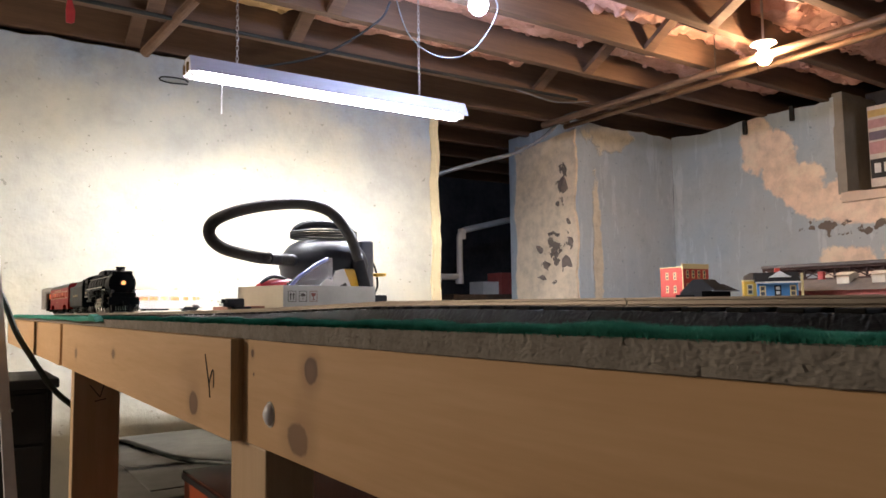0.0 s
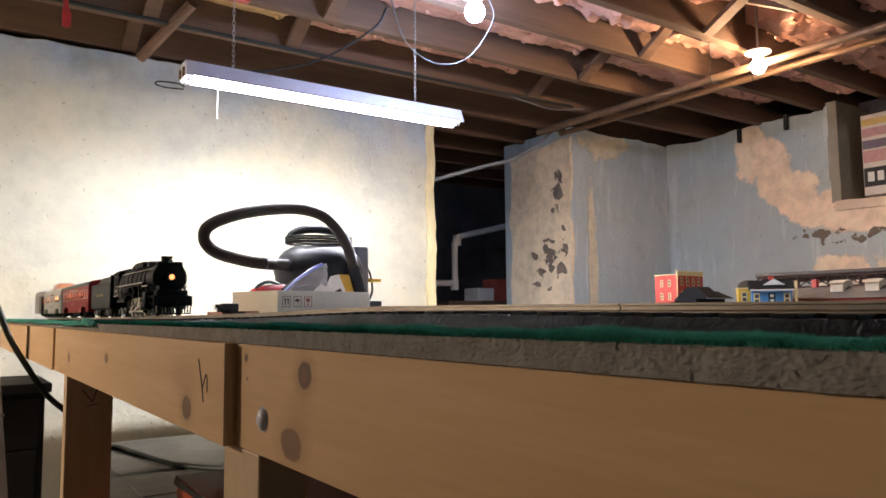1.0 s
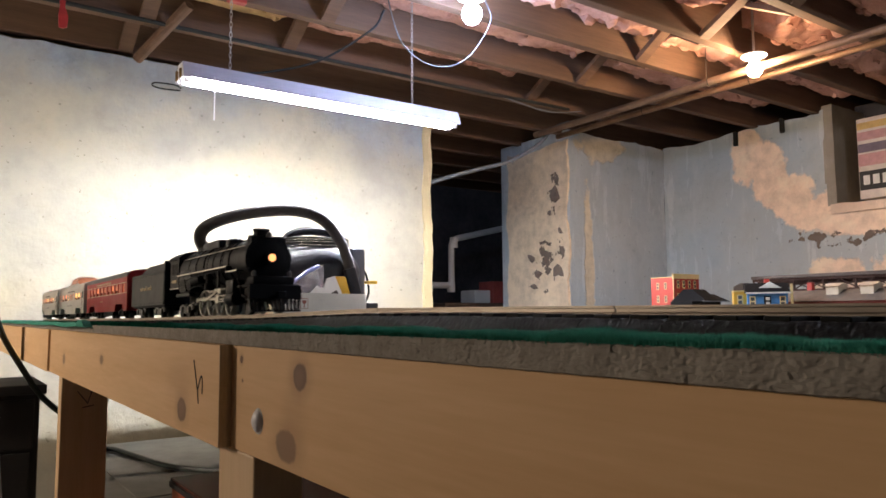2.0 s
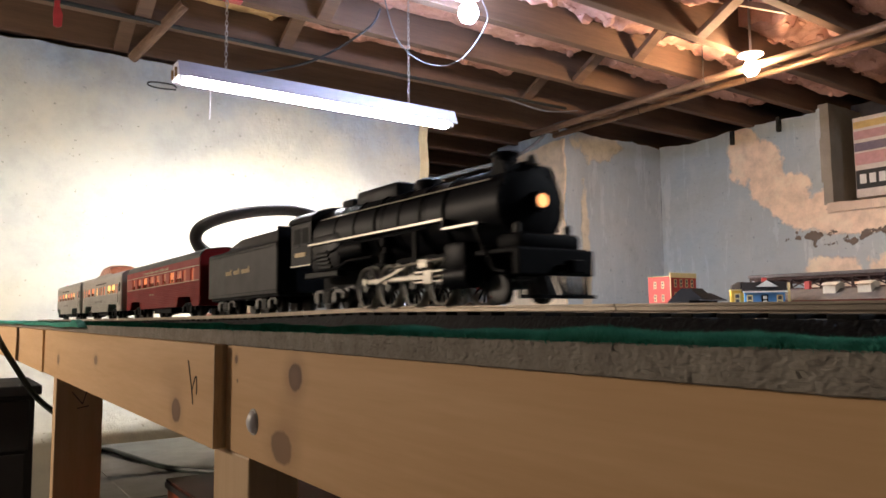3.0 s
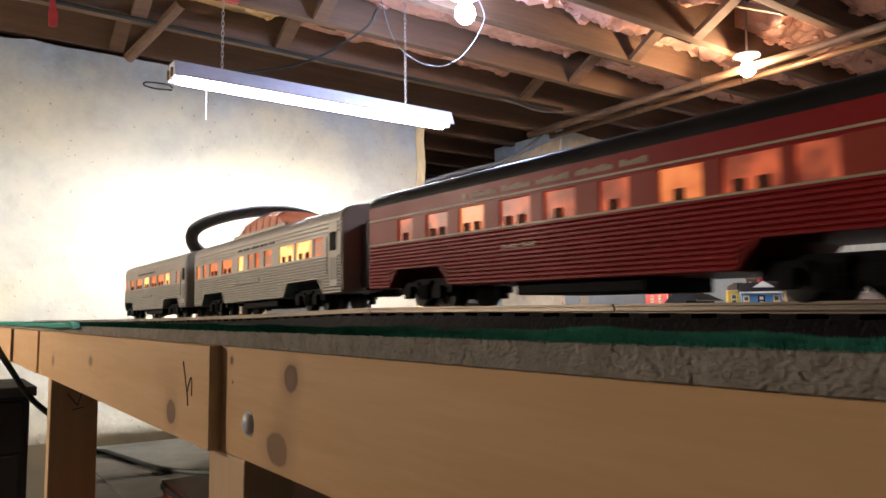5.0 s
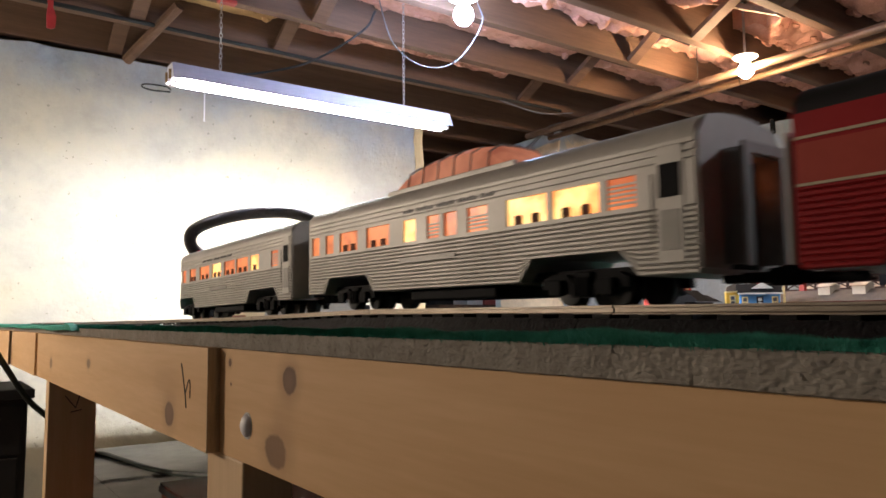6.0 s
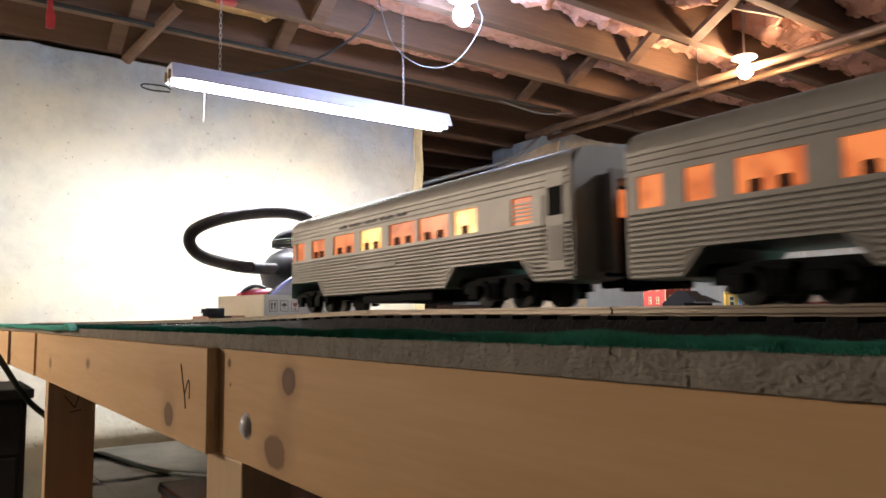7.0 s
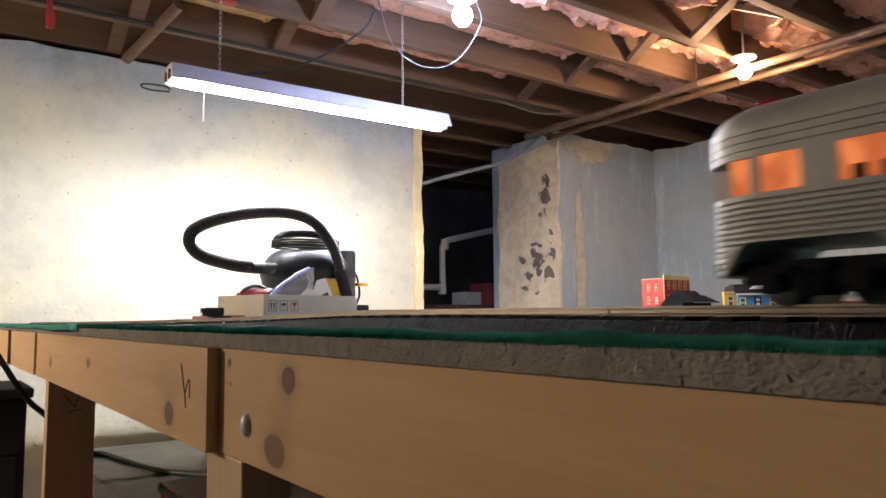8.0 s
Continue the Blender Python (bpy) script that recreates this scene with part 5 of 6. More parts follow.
HEADLIGHT = glow("headlight_glow", (1.0, 0.4, 0.14), 1.9)


def lit_window(name, c1, c2, strength):
    """Frosted window of a lit coach, with dim shapes behind it."""
    m = bpy.data.materials.new(name)
    m.use_nodes = True
    nt = m.node_tree
    b = nt.nodes["Principled BSDF"]
    tc = nt.nodes.new("ShaderNodeTexCoord")
    n = node(nt, "ShaderNodeTexNoise", Scale=70.0, Detail=2.0)
    nt.links.new(tc.outputs["Object"], n.inputs["Vector"])
    r = nt.nodes.new("ShaderNodeValToRGB")
    r.color_ramp.elements[0].position, r.color_ramp.elements[1].position = 0.36, 0.6
    r.color_ramp.elements[0].color, r.color_ramp.elements[1].color = (*c2, 1), (*c1, 1)
    nt.links.new(n.outputs[0], r.inputs[0])
    nt.links.new(r.outputs[0], b.inputs["Emission Color"])
    b.inputs["Base Color"].default_value = (0.3, 0.15, 0.08, 1)
    b.inputs["Roughness"].default_value = 0.3
    b.inputs["Specular IOR Level"].default_value = 0.15
    b.inputs["Emission Strength"].default_value = strength
    return m


GLOW_DIM = lit_window("orange_lit_window", (1.0, 0.27, 0.08), (0.6, 0.12, 0.035), 0.8)
GLOW_BRIGHT = lit_window("bright_lit_window", (1.0, 0.66, 0.22), (1.0, 0.34, 0.08), 1.5)
GLOW_RED = lit_window("red_lit_window", (1.0, 0.17, 0.07), (0.3, 0.045, 0.03), 0.5)
GLOW_DOME = lit_window("dome_glass_lit", (0.9, 0.3, 0.17), (0.6, 0.17, 0.1), 0.4)
SEAT_SHAPE = mat("dark_seat_shape", (0.16, 0.05, 0.025), rough=0.8)


def front_at(t):
    return float(np.polyval(RUN, t))


def car_pose(t, front, length):
    u = front_at(t) + front
    a, b = track_at(u + 0.18 * length)[0], track_at(u + 0.82 * length)[0]
    d = (b - a).normalized()
    c = (a + b) / 2
    return Matrix.Translation(c) @ Matrix.Rotation(math.atan2(-d.x, d.y), 4, "Z") @ Matrix.Rotation(math.asin(d.z), 4, "X")


def x_turn(x, y, z):
    """Lathe axis laid along x at a point."""
    return Matrix.Translation((x, y, z)) @ Matrix.Rotation(math.pi / 2, 4, "Y")


def y_turn(x, y, z):
    return Matrix.Translation((x, y, z)) @ Matrix.Rotation(-math.pi / 2, 4, "X")


def bogie(parent, y, gap, r, frame_mat, light=False):
    """A two-axle truck: side frames, bolster, four wheels."""
    tr = part("truck", boxed(-0.028, 0.028, y - 0.006, y + 0.006, r + 0.002, r + 0.009, 0.001), UNDER, parent)
    for s in (-1, 1):
        bm = bmesh.new()
        w = gap / 2 + 0.013
        prism(bm, [(y - w, r + 0.005), (y - w + 0.006, r + 0.008), (y - 0.012, r + 0.008), (y - 0.006, r + 0.001), (y + 0.006, r + 0.001), (y + 0.012, r + 0.008), (y + w - 0.006, r + 0.008), (y + w, r + 0.005), (y + w, r), (y + gap / 2 - 0.006, r), (y + 0.008, r - 0.005), (y - 0.008, r - 0.005), (y - gap / 2 + 0.006, r), (y - w, r)], 0, s * 0.0235, s * 0.0275)
        for dy in (-gap / 2, gap / 2):
            box(bm, min(s * 0.027, s * 0.031), max(s * 0.027, s * 0.031), y + dy - 0.0045, y + dy + 0.0045, r - 0.004, r + 0.005, 0.0008)
        for dy in (-0.004, 0, 0.004):
            rod(bm, (s * 0.0285, y + dy, r - 0.004), (s * 0.0285, y + dy, r + 0.006), 0.0017, 8)
        part("side_frame", bm, frame_mat, tr)
        for dy in (-gap / 2, gap / 2):
            part("wheel", lathe(bmesh.new(), [(0.0, 0), (r * 0.3, 0.0), (r * 0.34, 0.001), (r * 0.8, 0.0004), (r, 0.0), (r, -0.005), (r + 0.002, -0.0055), (r + 0.002, -0.007), (0, -0.007)], Matrix.Translation((s * 0.019, y + dy, r)) @ Matrix.Rotation(s * math.pi / 2, 4, "Y"), 20), WHEEL_BLACK, tr, "", True)
    return tr


RIBS_LOW = [0.0135 + 0.0026 * i for i in range(13)]


def coach_body(t, length, skin, band, roof, windows, ribs, notches, high_ribs, round_tail=False):
    """Fluted lower side, recessed window band, letterboard and arched roof; windows: (y0, y1, material) from the front end."""
    h = length / 2
    W = 0.035

    def skirt(y):
        z = 0.0135
        for a, b in notches:
            z = max(z, 0.0135 + 0.0135 * max(0.0, min(1.0, (y - a) / 0.012, (b - y) / 0.012)))
        return z

    def pinch(y):
        if not round_tail:
            return 1.0
        k = max(0.0, (y - (h - 0.03)) / 0.03)
        return math.sqrt(max(0.05, 1 - 0.75 * k * k))

    ys = sorted({-h, h, *[min(h, max(-h, v)) for a, b in notches for v in (a, a + 0.012, b - 0.012, b)], *([h - 0.03, h - 0.022, h - 0.014, h - 0.008, h - 0.003] if round_tail else [])})
    low = []
    for i, z in enumerate(RIBS_LOW):
        low += [(W - (0.0011 if ribs else 0), z), (W, z + 0.0007), (W, z + 0.0019)]
    low += [(W, 0.0478)]
    outline = [(-x, z) for x, z in low] + [(x, z) for x, z in reversed(low)]
    part("side_panel", loft(bmesh.new(), [[(x * pinch(y), y, max(z, skirt(y))) for x, z in outline] for y in ys]), skin, t, "", False)
    up = [(W, 0.0638)]
    if high_ribs:
        for i in range(3):
            z = 0.066 + 0.0036 * i
            up += [(W, z), (W - 0.0009, z + 0.0004), (W - 0.0009, z + 0.0009), (W, z + 0.0013)]
    up += [(W, 0.0762)]
    over = [(W, 0.0762), (0.0342, 0.081), (0.0305, 0.0853), (0.024, 0.0883), (0.012, 0.0904), (0.0, 0.091)]
    oy = [-h, h] if not round_tail else [-h, h - 0.03, h - 0.022, h - 0.014, h - 0.008, h - 0.003, h]
    ring = [(-x, z) for x, z in up] + [(x, z) for x, z in reversed(up)]
    part("letterboard", loft(bmesh.new(), [[(x * pinch(y), y, z) for x, z in ring] for y in oy]), band[1], t)
    ring = [(-x, z) for x, z in over] + [(x, z) for x, z in reversed(over[:-1])]
    part("roof", loft(bmesh.new(), [[(x * pinch(y), y, z - (1 - pinch(y)) * 0.02 * max(0, (z - 0.0762) / 0.015)) for x, z in ring] for y in oy]), roof, t, "", True)
    # piers of the window band
    cuts = sorted(windows)
    edge = -h
    for a, b, _, _ in [*cuts, (length, length, None, 0)]:
        a, b = a - h, b - h
        if a - edge > 0.0008:
            for s in (-1, 1):
                k = pinch(max(edge, min(a, h)))
                part("pier", boxed(min(s * W * k, s * (W * k - 0.004)), max(s * W * k, s * (W * k - 0.004)), edge, min(a, h), 0.0476, 0.064), band[0], t)
        edge = b
    for a, b, glass, bars in cuts:
        a, b = a - h, b - h
        for s in (-1, 1):
            k = pinch(b)
            win = part("window", boxed(min(s * (W * k - 0.0016), s * (W * k - 0.0026)), max(s * (W * k - 0.0016), s * (W * k - 0.0026)), a - 0.0003, b + 0.0003, 0.0474, 0.0642), glass, t)
            for i in range(bars):
                z = 0.0498 + 0.0024 * i
                part("louvre", boxed(min(s * (W - 0.0014), s * (W - 0.0006)), max(s * (W - 0.0014), s * (W - 0.0006)), a, b, z, z + 0.0011), band[0], win)
            if not bars and b - a > 0.018 and s < 0:
                for f in ((0.3, 0.72) if b - a > 0.025 else (0.55,)):
                    y = a + (b - a) * f
                    bm = boxed(s * (W - 0.0009), s * (W - 0.0015), y - 0.0028, y + 0.0028, 0.0474, 0.0535, 0.001)
                    part("seat_back", bm, SEAT_SHAPE, win)
    # underframe and trucks
    bm = boxed(-0.024, 0.024, -h + 0.004, h - 0.004, 0.0142, 0.0195)
    part("underframe", bm, UNDER, t)
    part("equipment_box", boxed(-0.028, 0.028, -0.052, 0.045, 0.006, 0.0138, 0.001), UNDER, t)
    for a, b in notches:
        bogie(t, (max(a, -h) + min(b, h)) / 2, 0.037, 0.0092, UNDER)
    # inner ends: doorway, diaphragm, coupler
    for s, y in ((-1, -h), (1, h)):
        if round_tail and s > 0:
            continue
        part("end_frame", prism(bmesh.new(), [(-0.034, 0.016), (-0.012, 0.016), (-0.012, 0.07), (0.012, 0.07), (0.012, 0.016), (0.034, 0.016), (0.034, 0.078), (0.028, 0.0865), (0, 0.0895), (-0.028, 0.0865), (-0.034, 0.078)], 1, min(y, y + s * 0.0015), max(y, y + s * 0.0015)), SILVER if skin is SILVER else RED, t)
        # Black panel stands for the shade inside the open vestibule.
        part("end_door", boxed(-0.0121, 0.0121, y - 0.0008, y + 0.0008, 0.016, 0.0702), UNDER, t)
        part("door_window", boxed(-0.0085, 0.0085, y - 0.0012, y + 0.0012, 0.05, 0.066), UNDER if skin is RED else GLOW_DIM, t)
        for k in range(3):
            dia = bmesh.new()
            yy = y + s * (0.0028 + 0.0036 * k)
            prism(dia, [(-0.0165, 0.018), (-0.012, 0.018), (-0.012, 0.068), (0.012, 0.068), (0.012, 0.018), (0.0165, 0.018), (0.0165, 0.072), (-0.0165, 0.072)], 1, yy - 0.0013, yy + 0.0013)
            part("diaphragm", dia, SILVER_DARK if skin is SILVER else UNDER, t)
        plate = prism(bmesh.new(), [(-0.018, 0.017), (-0.0125, 0.017), (-0.0125, 0.069), (0.0125, 0.069), (0.0125, 0.017), (0.018, 0.017), (0.018, 0.074), (-0.018, 0.074)], 1, min(y + s * 0.0125, y + s * 0.014), max(y + s * 0.0125, y + s * 0.014))
        part("striker_plate", plate, SILVER_DARK, t, "pale grey gangway plate")
        bm = rod(bmesh.new(), (0, y - s * 0.01, 0.012), (0, y + s * 0.03, 0.012), 0.0025, 8)
        box(bm, -0.005, 0.005, y + s * 0.026 - 0.006, y + s * 0.026 + 0.006, 0.009, 0.017, 0.001)
        part("coupler", bm, UNDER, t)


def bars(parent, name, y0, y1, z0, z1, count, material, W=0.0352):
    """Lettering too small to read, as upright strokes."""
    bm = bmesh.new()
    step = (y1 - y0) / count
    for i in range(count):
        if i % 7 == 4:
            continue
        box(bm, -W - 0.0003, -W + 0.0004, y0 + i * step, y0 + (i + 0.62) * step, z0, z1 - (0.15 * (i % 3)) * (z1 - z0))
    part(name, bm, material, parent)


def side_door(parent, y0, y1, skin):
    d = part("door", boxed(-0.0354, -0.0335, y0, y1, 0.019, 0.0745, 0.0005), skin, parent)
    part("window", boxed(-0.0357, -0.0352, y0 + 0.002, y1 - 0.002, 0.05, 0.066), UNDER, d)
    part("panel", boxed(-0.0357, -0.0352, y0 + 0.002, y1 - 0.002, 0.025, 0.044, 0.0002), SILVER_DARK if skin is SILVER else RED, d)
    part("handrail", rod(bmesh.new(), (-0.0362, y1 + 0.0018, 0.03), (-0.0362, y1 + 0.0018, 0.062), 0.0005, 6), SILVER_DARK, d)


CARS = []

# red coach
L = 0.423
coach = thing("passenger_coach", "maroon model passenger coach with lit windows and black roof", "model coach", "coaches of the train")
red_win = [(0.023, 0.039, GLOW_RED, 0), (0.060, 0.078, GLOW_RED, 0), (0.084, 0.111, GLOW_RED, 0), (0.121, 0.145, GLOW_DIM, 0), (0.163, 0.183, GLOW_RED, 0), (0.200, 0.225, GLOW_RED, 0), (0.236, 0.264, GLOW_RED, 0), (0.279, 0.305, GLOW_DIM, 0), (0.318, 0.344, GLOW_RED, 0), (0.361, 0.381, GLOW_RED, 0)]
coach_body(coach, L, RED, (RED_BAND, RED), ROOF_BLACK, red_win, True, [(-L / 2 + 0.03, -L / 2 + 0.106), (L / 2 - 0.106, L / 2 - 0.03)], False)
for z in (0.0655, 0.0465):
    part("stripe", boxed(-0.0355, -0.0348, -L / 2, L / 2, z, z + 0.0011), CREAM_LINE, coach, "thin cream stripe")
bars(coach, "lettering", -0.06, 0.09, 0.0688, 0.0722, 34, CREAM_LINE)
bars(coach, "name_plate", 0.02, 0.05, 0.034, 0.0365, 10, CREAM_LINE)
CARS.append((coach, 0.647, L))

# dome coach
L = 0.406
dome_coach = thing("dome_coach", "silver fluted model dome coach with lit windows", "model coach", "coaches of the train")
dome_win = [(0.034, 0.053, GLOW_DIM, 5), (0.058, 0.093, GLOW_BRIGHT, 0), (0.097, 0.132, GLOW_BRIGHT, 0), (0.15, 0.171, GLOW_DIM, 4), (0.182, 0.197, GLOW_DIM, 0), (0.202, 0.217, GLOW_DIM, 4), (0.231, 0.248, GLOW_BRIGHT, 0), (0.267, 0.302, GLOW_DIM, 0), (0.316, 0.347, GLOW_DIM, 0), (0.358, 0.373, GLOW_DIM, 0), (0.385, 0.4, GLOW_DIM, 0)]
coach_body(dome_coach, L, SILVER, (SILVER, SILVER), SILVER, dome_win, True, [(-L / 2 + 0.034, -L / 2 + 0.122), (L / 2 - 0.115, L / 2 - 0.03)], True)
side_door(dome_coach, -L / 2 + 0.006, -L / 2 + 0.022, SILVER)
y0, y1 = -L / 2 + 0.135, -L / 2 + 0.275
ring = lambda y, w, z: [(-w, y, 0.0865), (-w * 0.92, y, z - 0.006), (-w * 0.6, y, z - 0.0008), (0, y, z), (w * 0.6, y, z - 0.0008), (w * 0.92, y, z - 0.006), (w, y, 0.0865)]
glass = part("dome", loft(bmesh.new(), [ring(y0, 0.027, 0.0895), ring(y0 + 0.024, 0.027, 0.1055), ring(y0 + 0.05, 0.027, 0.109), ring(y1 - 0.045, 0.027, 0.1085), ring(y1 - 0.022, 0.027, 0.1045), ring(y1, 0.027, 0.0895)]), GLOW_DOME, dome_coach, "curved glass observation dome, warmly lit")
for i in range(6):
    y = y0 + 0.024 + (y1 - y0 - 0.046) * i / 5
    z = 0.1055 + 0.0035 * math.sin(math.pi * i / 5)
    part("dome_rib", sweep(bmesh.new(), [(-0.0272, y, 0.0865), (-0.025, y, z - 0.0055), (-0.0163, y, z - 0.0003), (0, y, z + 0.0006), (0.0163, y, z - 0.0003), (0.025, y, z - 0.0055), (0.0272, y, 0.0865)], 0.0007, 6), SILVER_DARK, glass)
for s in (-1, 1):
    part("dome_sill", boxed(min(s * 0.0262, s * 0.029), max(s * 0.0262, s * 0.029), y0 - 0.004, y1 + 0.004, 0.0845, 0.0895, 0.0006), SILVER, glass)
bars(dome_coach, "lettering", -0.06, 0.045, 0.0684, 0.0712, 30, LETTER_GREY)
part("name_plate", boxed(-0.0357, -0.0348, -0.02, 0.05, 0.0325, 0.0365, 0.0002), SILVER_DARK, dome_coach)
CARS.append((dome_coach, 1.117, L))

# observation coach
L = 0.388
obs = thing("observation_coach", "silver fluted model observation coach with rounded tail", "model coach", "coaches of the train")
obs_win = [(0.031, 0.049, GLOW_DIM, 5), (0.082, 0.107, GLOW_BRIGHT, 0), (0.113, 0.149, GLOW_DIM, 0), (0.153, 0.189, GLOW_DIM, 0), (0.2, 0.233, GLOW_BRIGHT, 0), (0.243, 0.28, GLOW_DIM, 0), (0.296, 0.322, GLOW_DIM, 0), (0.337, 0.355, GLOW_DIM, 0), (0.359, 0.37, GLOW_DIM, 0)]
coach_body(obs, L, SILVER, (SILVER, SILVER), SILVER, obs_win, True, [(-L / 2 + 0.03, -L / 2 + 0.118), (L / 2 - 0.09, L / 2 - 0.012)], True, True)
side_door(obs, -L / 2 + 0.004, -L / 2 + 0.019, SILVER)
bars(obs, "lettering", -0.03, 0.075, 0.0684, 0.0712, 30, LETTER_GREY)
part("name_plate", boxed(-0.0357, -0.0348, -0.015, 0.045, 0.0325, 0.0365, 0.0002), SILVER_DARK, obs)
part("tail_lamp", lathe(bmesh.new(), [(0, 0.012), (0.002, 0.0105), (0.003, 0.006), (0.003, 0), (0, 0)], y_turn(-0.012, L / 2 - 0.03, 0.0905), 14), MARKER_RED, obs, "red tail marker lamp", True)
part("tail_drumhead", boxed(-0.01, 0.01, L / 2 - 0.003, L / 2 + 0.002, 0.022, 0.04, 0.002), SILVER_DARK, obs)
CARS.append((obs, 1.562, L))

# tender
L = 0.218
tender = thing("tender", "dark grey model tender heaped with coal", "model tender")
h = L / 2
ring = [(-0.034, 0.02), (-0.034, 0.0705), (-0.0345, 0.0712), (-0.034, 0.0722), (-0.0325, 0.0745), (-0.028, 0.0852), (-0.026, 0.0852), (-0.026, 0.08), (0.026, 0.08), (0.026, 0.0852), (0.028, 0.0852), (0.0325, 0.0745), (0.034, 0.0722), (0.0345, 0.0712), (0.034, 0.0705), (0.034, 0.02)]
def tank_ring(y, cap):
    return [(x, y, min(z, cap)) for x, z in ring]
part("tank", loft(bmesh.new(), [tank_ring(-h, 0.1), tank_ring(-h + 0.12, 0.1), tank_ring(-h + 0.15, 0.0795), tank_ring(-h + 0.172, 0.0738), tank_ring(h, 0.0738)]), TENDER_GREY, tender)
coal = bmesh.new()
rng = random.Random(4)
for i in range(170):
    y = rng.uniform(-h + 0.012, -h + 0.13)
    x = rng.uniform(-0.024, 0.024)
    z = 0.0805 + 0.0055 * math.cos(x / 0.024 * 1.3) * (1 - abs((y + h - 0.07) / 0.07) ** 3)
    r = rng.uniform(0.0025, 0.0048)
    made = bmesh.ops.create_icosphere(coal, subdivisions=1, radius=r)["verts"]
    for v in made:
        v.co = Vector((x, y, z)) + v.co * rng.uniform(0.7, 1.25)
part("coal", coal, COAL, tender, "heap of broken coal")
part("rear_deck", boxed(-0.012, 0.012, h - 0.045, h - 0.02, 0.0735, 0.079, 0.001), TENDER_GREY, tender)
for z in (0.0225, 0.068):
    part("bead", boxed(-0.0348, -0.0338, -h + 0.001, h - 0.001, z, z + 0.001), BLACK, tender)
part("frame", boxed(-0.031, 0.031, -h + 0.002, h - 0.002, 0.0165, 0.0205, 0.001), UNDER, tender)
part("bulkhead", boxed(-0.033, 0.033, -h - 0.002, -h + 0.002, 0.02, 0.088, 0.001), BLACK, tender)
bogie(tender, -h + 0.045, 0.034, 0.0088, TRUCK_GREY)
bogie(tender, h - 0.048, 0.034, 0.0088, TRUCK_GREY)
for a, b, n in ((-0.012, 0.014, 6), (0.02, 0.04, 4), (0.046, 0.066, 4)):
    bm = bmesh.new()
    for i in range(n):
        y = a - 0.02 + (b - a) * i / n
        box(bm, -0.0344, -0.0338, y, y + (b - a) / n * 0.7, 0.0452, 0.0498 if i else 0.052)
    part("lettering", bm, GOLD, tender, "gold lettering strokes")
part("ladder", boxed(-0.02, -0.006, h - 0.0005, h + 0.0015, 0.025, 0.07), BLACK, tender)
CARS.append((tender, 0.391, L))

# locomotive
L = 0.36
loco = thing("steam_locomotive", "black model steam locomotive with bright rods and lit headlight", "model locomotive")
Y = lambda v: v - L / 2          # metres behind the front end
BZ = 0.0655
part("boiler", lathe(bmesh.new(), [(0.0, -0.024), (0.0285, -0.024), (0.0288, 0.0), (0.0276, 0.001), (0.0276, 0.06), (0.028, 0.0605), (0.0284, 0.12), (0.029, 0.1205), (0.0298, 0.19), (0.0302, 0.25), (0.0, 0.25)], y_turn(0, Y(0.07), BZ), 40), BLACK, loco, "", True)
for y in (0.105, 0.135, 0.165, 0.2, 0.235, 0.27):
    part("boiler_band", lathe(bmesh.new(), [(0.0282, 0), (0.0305 if y > 0.18 else 0.0292, 0), (0.0305 if y > 0.18 else 0.0292, 0.0018), (0.0282, 0.0018)], y_turn(0, Y(y), BZ), 40), SOOT, loco, "", True)
front = part("smokebox_front", lathe(bmesh.new(), [(0, -0.005), (0.012, -0.0042), (0.02, -0.0025), (0.0235, -0.0005), (0.0285, 0.0), (0.0285, 0.003), (0, 0.003)], y_turn(0, Y(0.045), BZ), 36), SOOT, loco, "", True)
part("headlight", lathe(bmesh.new(), [(0, -0.007), (0.0045, -0.0068), (0.0052, -0.004), (0.0052, 0.0), (0, 0)], y_turn(0, Y(0.04), BZ + 0.001), 20), HEADLIGHT, front, "lit round headlight", True)
part("headlight_rim", lathe(bmesh.new(), [(0.0052, -0.0065), (0.0068, -0.0065), (0.0068, 0.002), (0.0052, 0.002)], y_turn(0, Y(0.04), BZ + 0.001), 20), BLACK, front, "", True)
for i in range(14):
    a = 2 * math.pi * i / 14
    part("bolt", lathe(bmesh.new(), [(0, -0.0012), (0.0009, -0.001), (0.0009, 0.001), (0, 0.001)], y_turn(0.026 * math.cos(a), Y(0.0448), BZ + 0.026 * math.sin(a)), 6), BLACK, front)
part("bell", lathe(bmesh.new(), [(0, 0.007), (0.002, 0.0065), (0.0032, 0.003), (0.0046, 0), (0, 0)], Matrix.Translation((0.0, Y(0.043), BZ + 0.026)), 14), TRUCK_GREY, loco, "small grey bell", True)
part("smokestack", lathe(bmesh.new(), [(0, -0.004), (0.0098, -0.004), (0.0092, 0.002), (0.0088, 0.009), (0.0102, 0.0105), (0.0102, 0.012), (0.0075, 0.012), (0.007, 0.004), (0, 0.004)], Matrix.Translation((0, Y(0.07), BZ + 0.0265)), 24), SOOT, loco, "", True)
part("sand_dome", boxed(-0.015, 0.015, Y(0.188), Y(0.258), BZ + 0.02, BZ + 0.0375, 0.004), BLACK, loco, "", True)
part("steam_dome", lathe(bmesh.new(), [(0, 0), (0.0125, 0), (0.0122, 0.0075), (0.011, 0.0105), (0.006, 0.0125), (0, 0.013)], Matrix.Translation((0, Y(0.163), BZ + 0.0235)), 24), BLACK, loco, "", True)
part("turret", boxed(-0.011, 0.011, Y(0.27), Y(0.292), BZ + 0.026, BZ + 0.0345, 0.002), SOOT, loco, "", True)
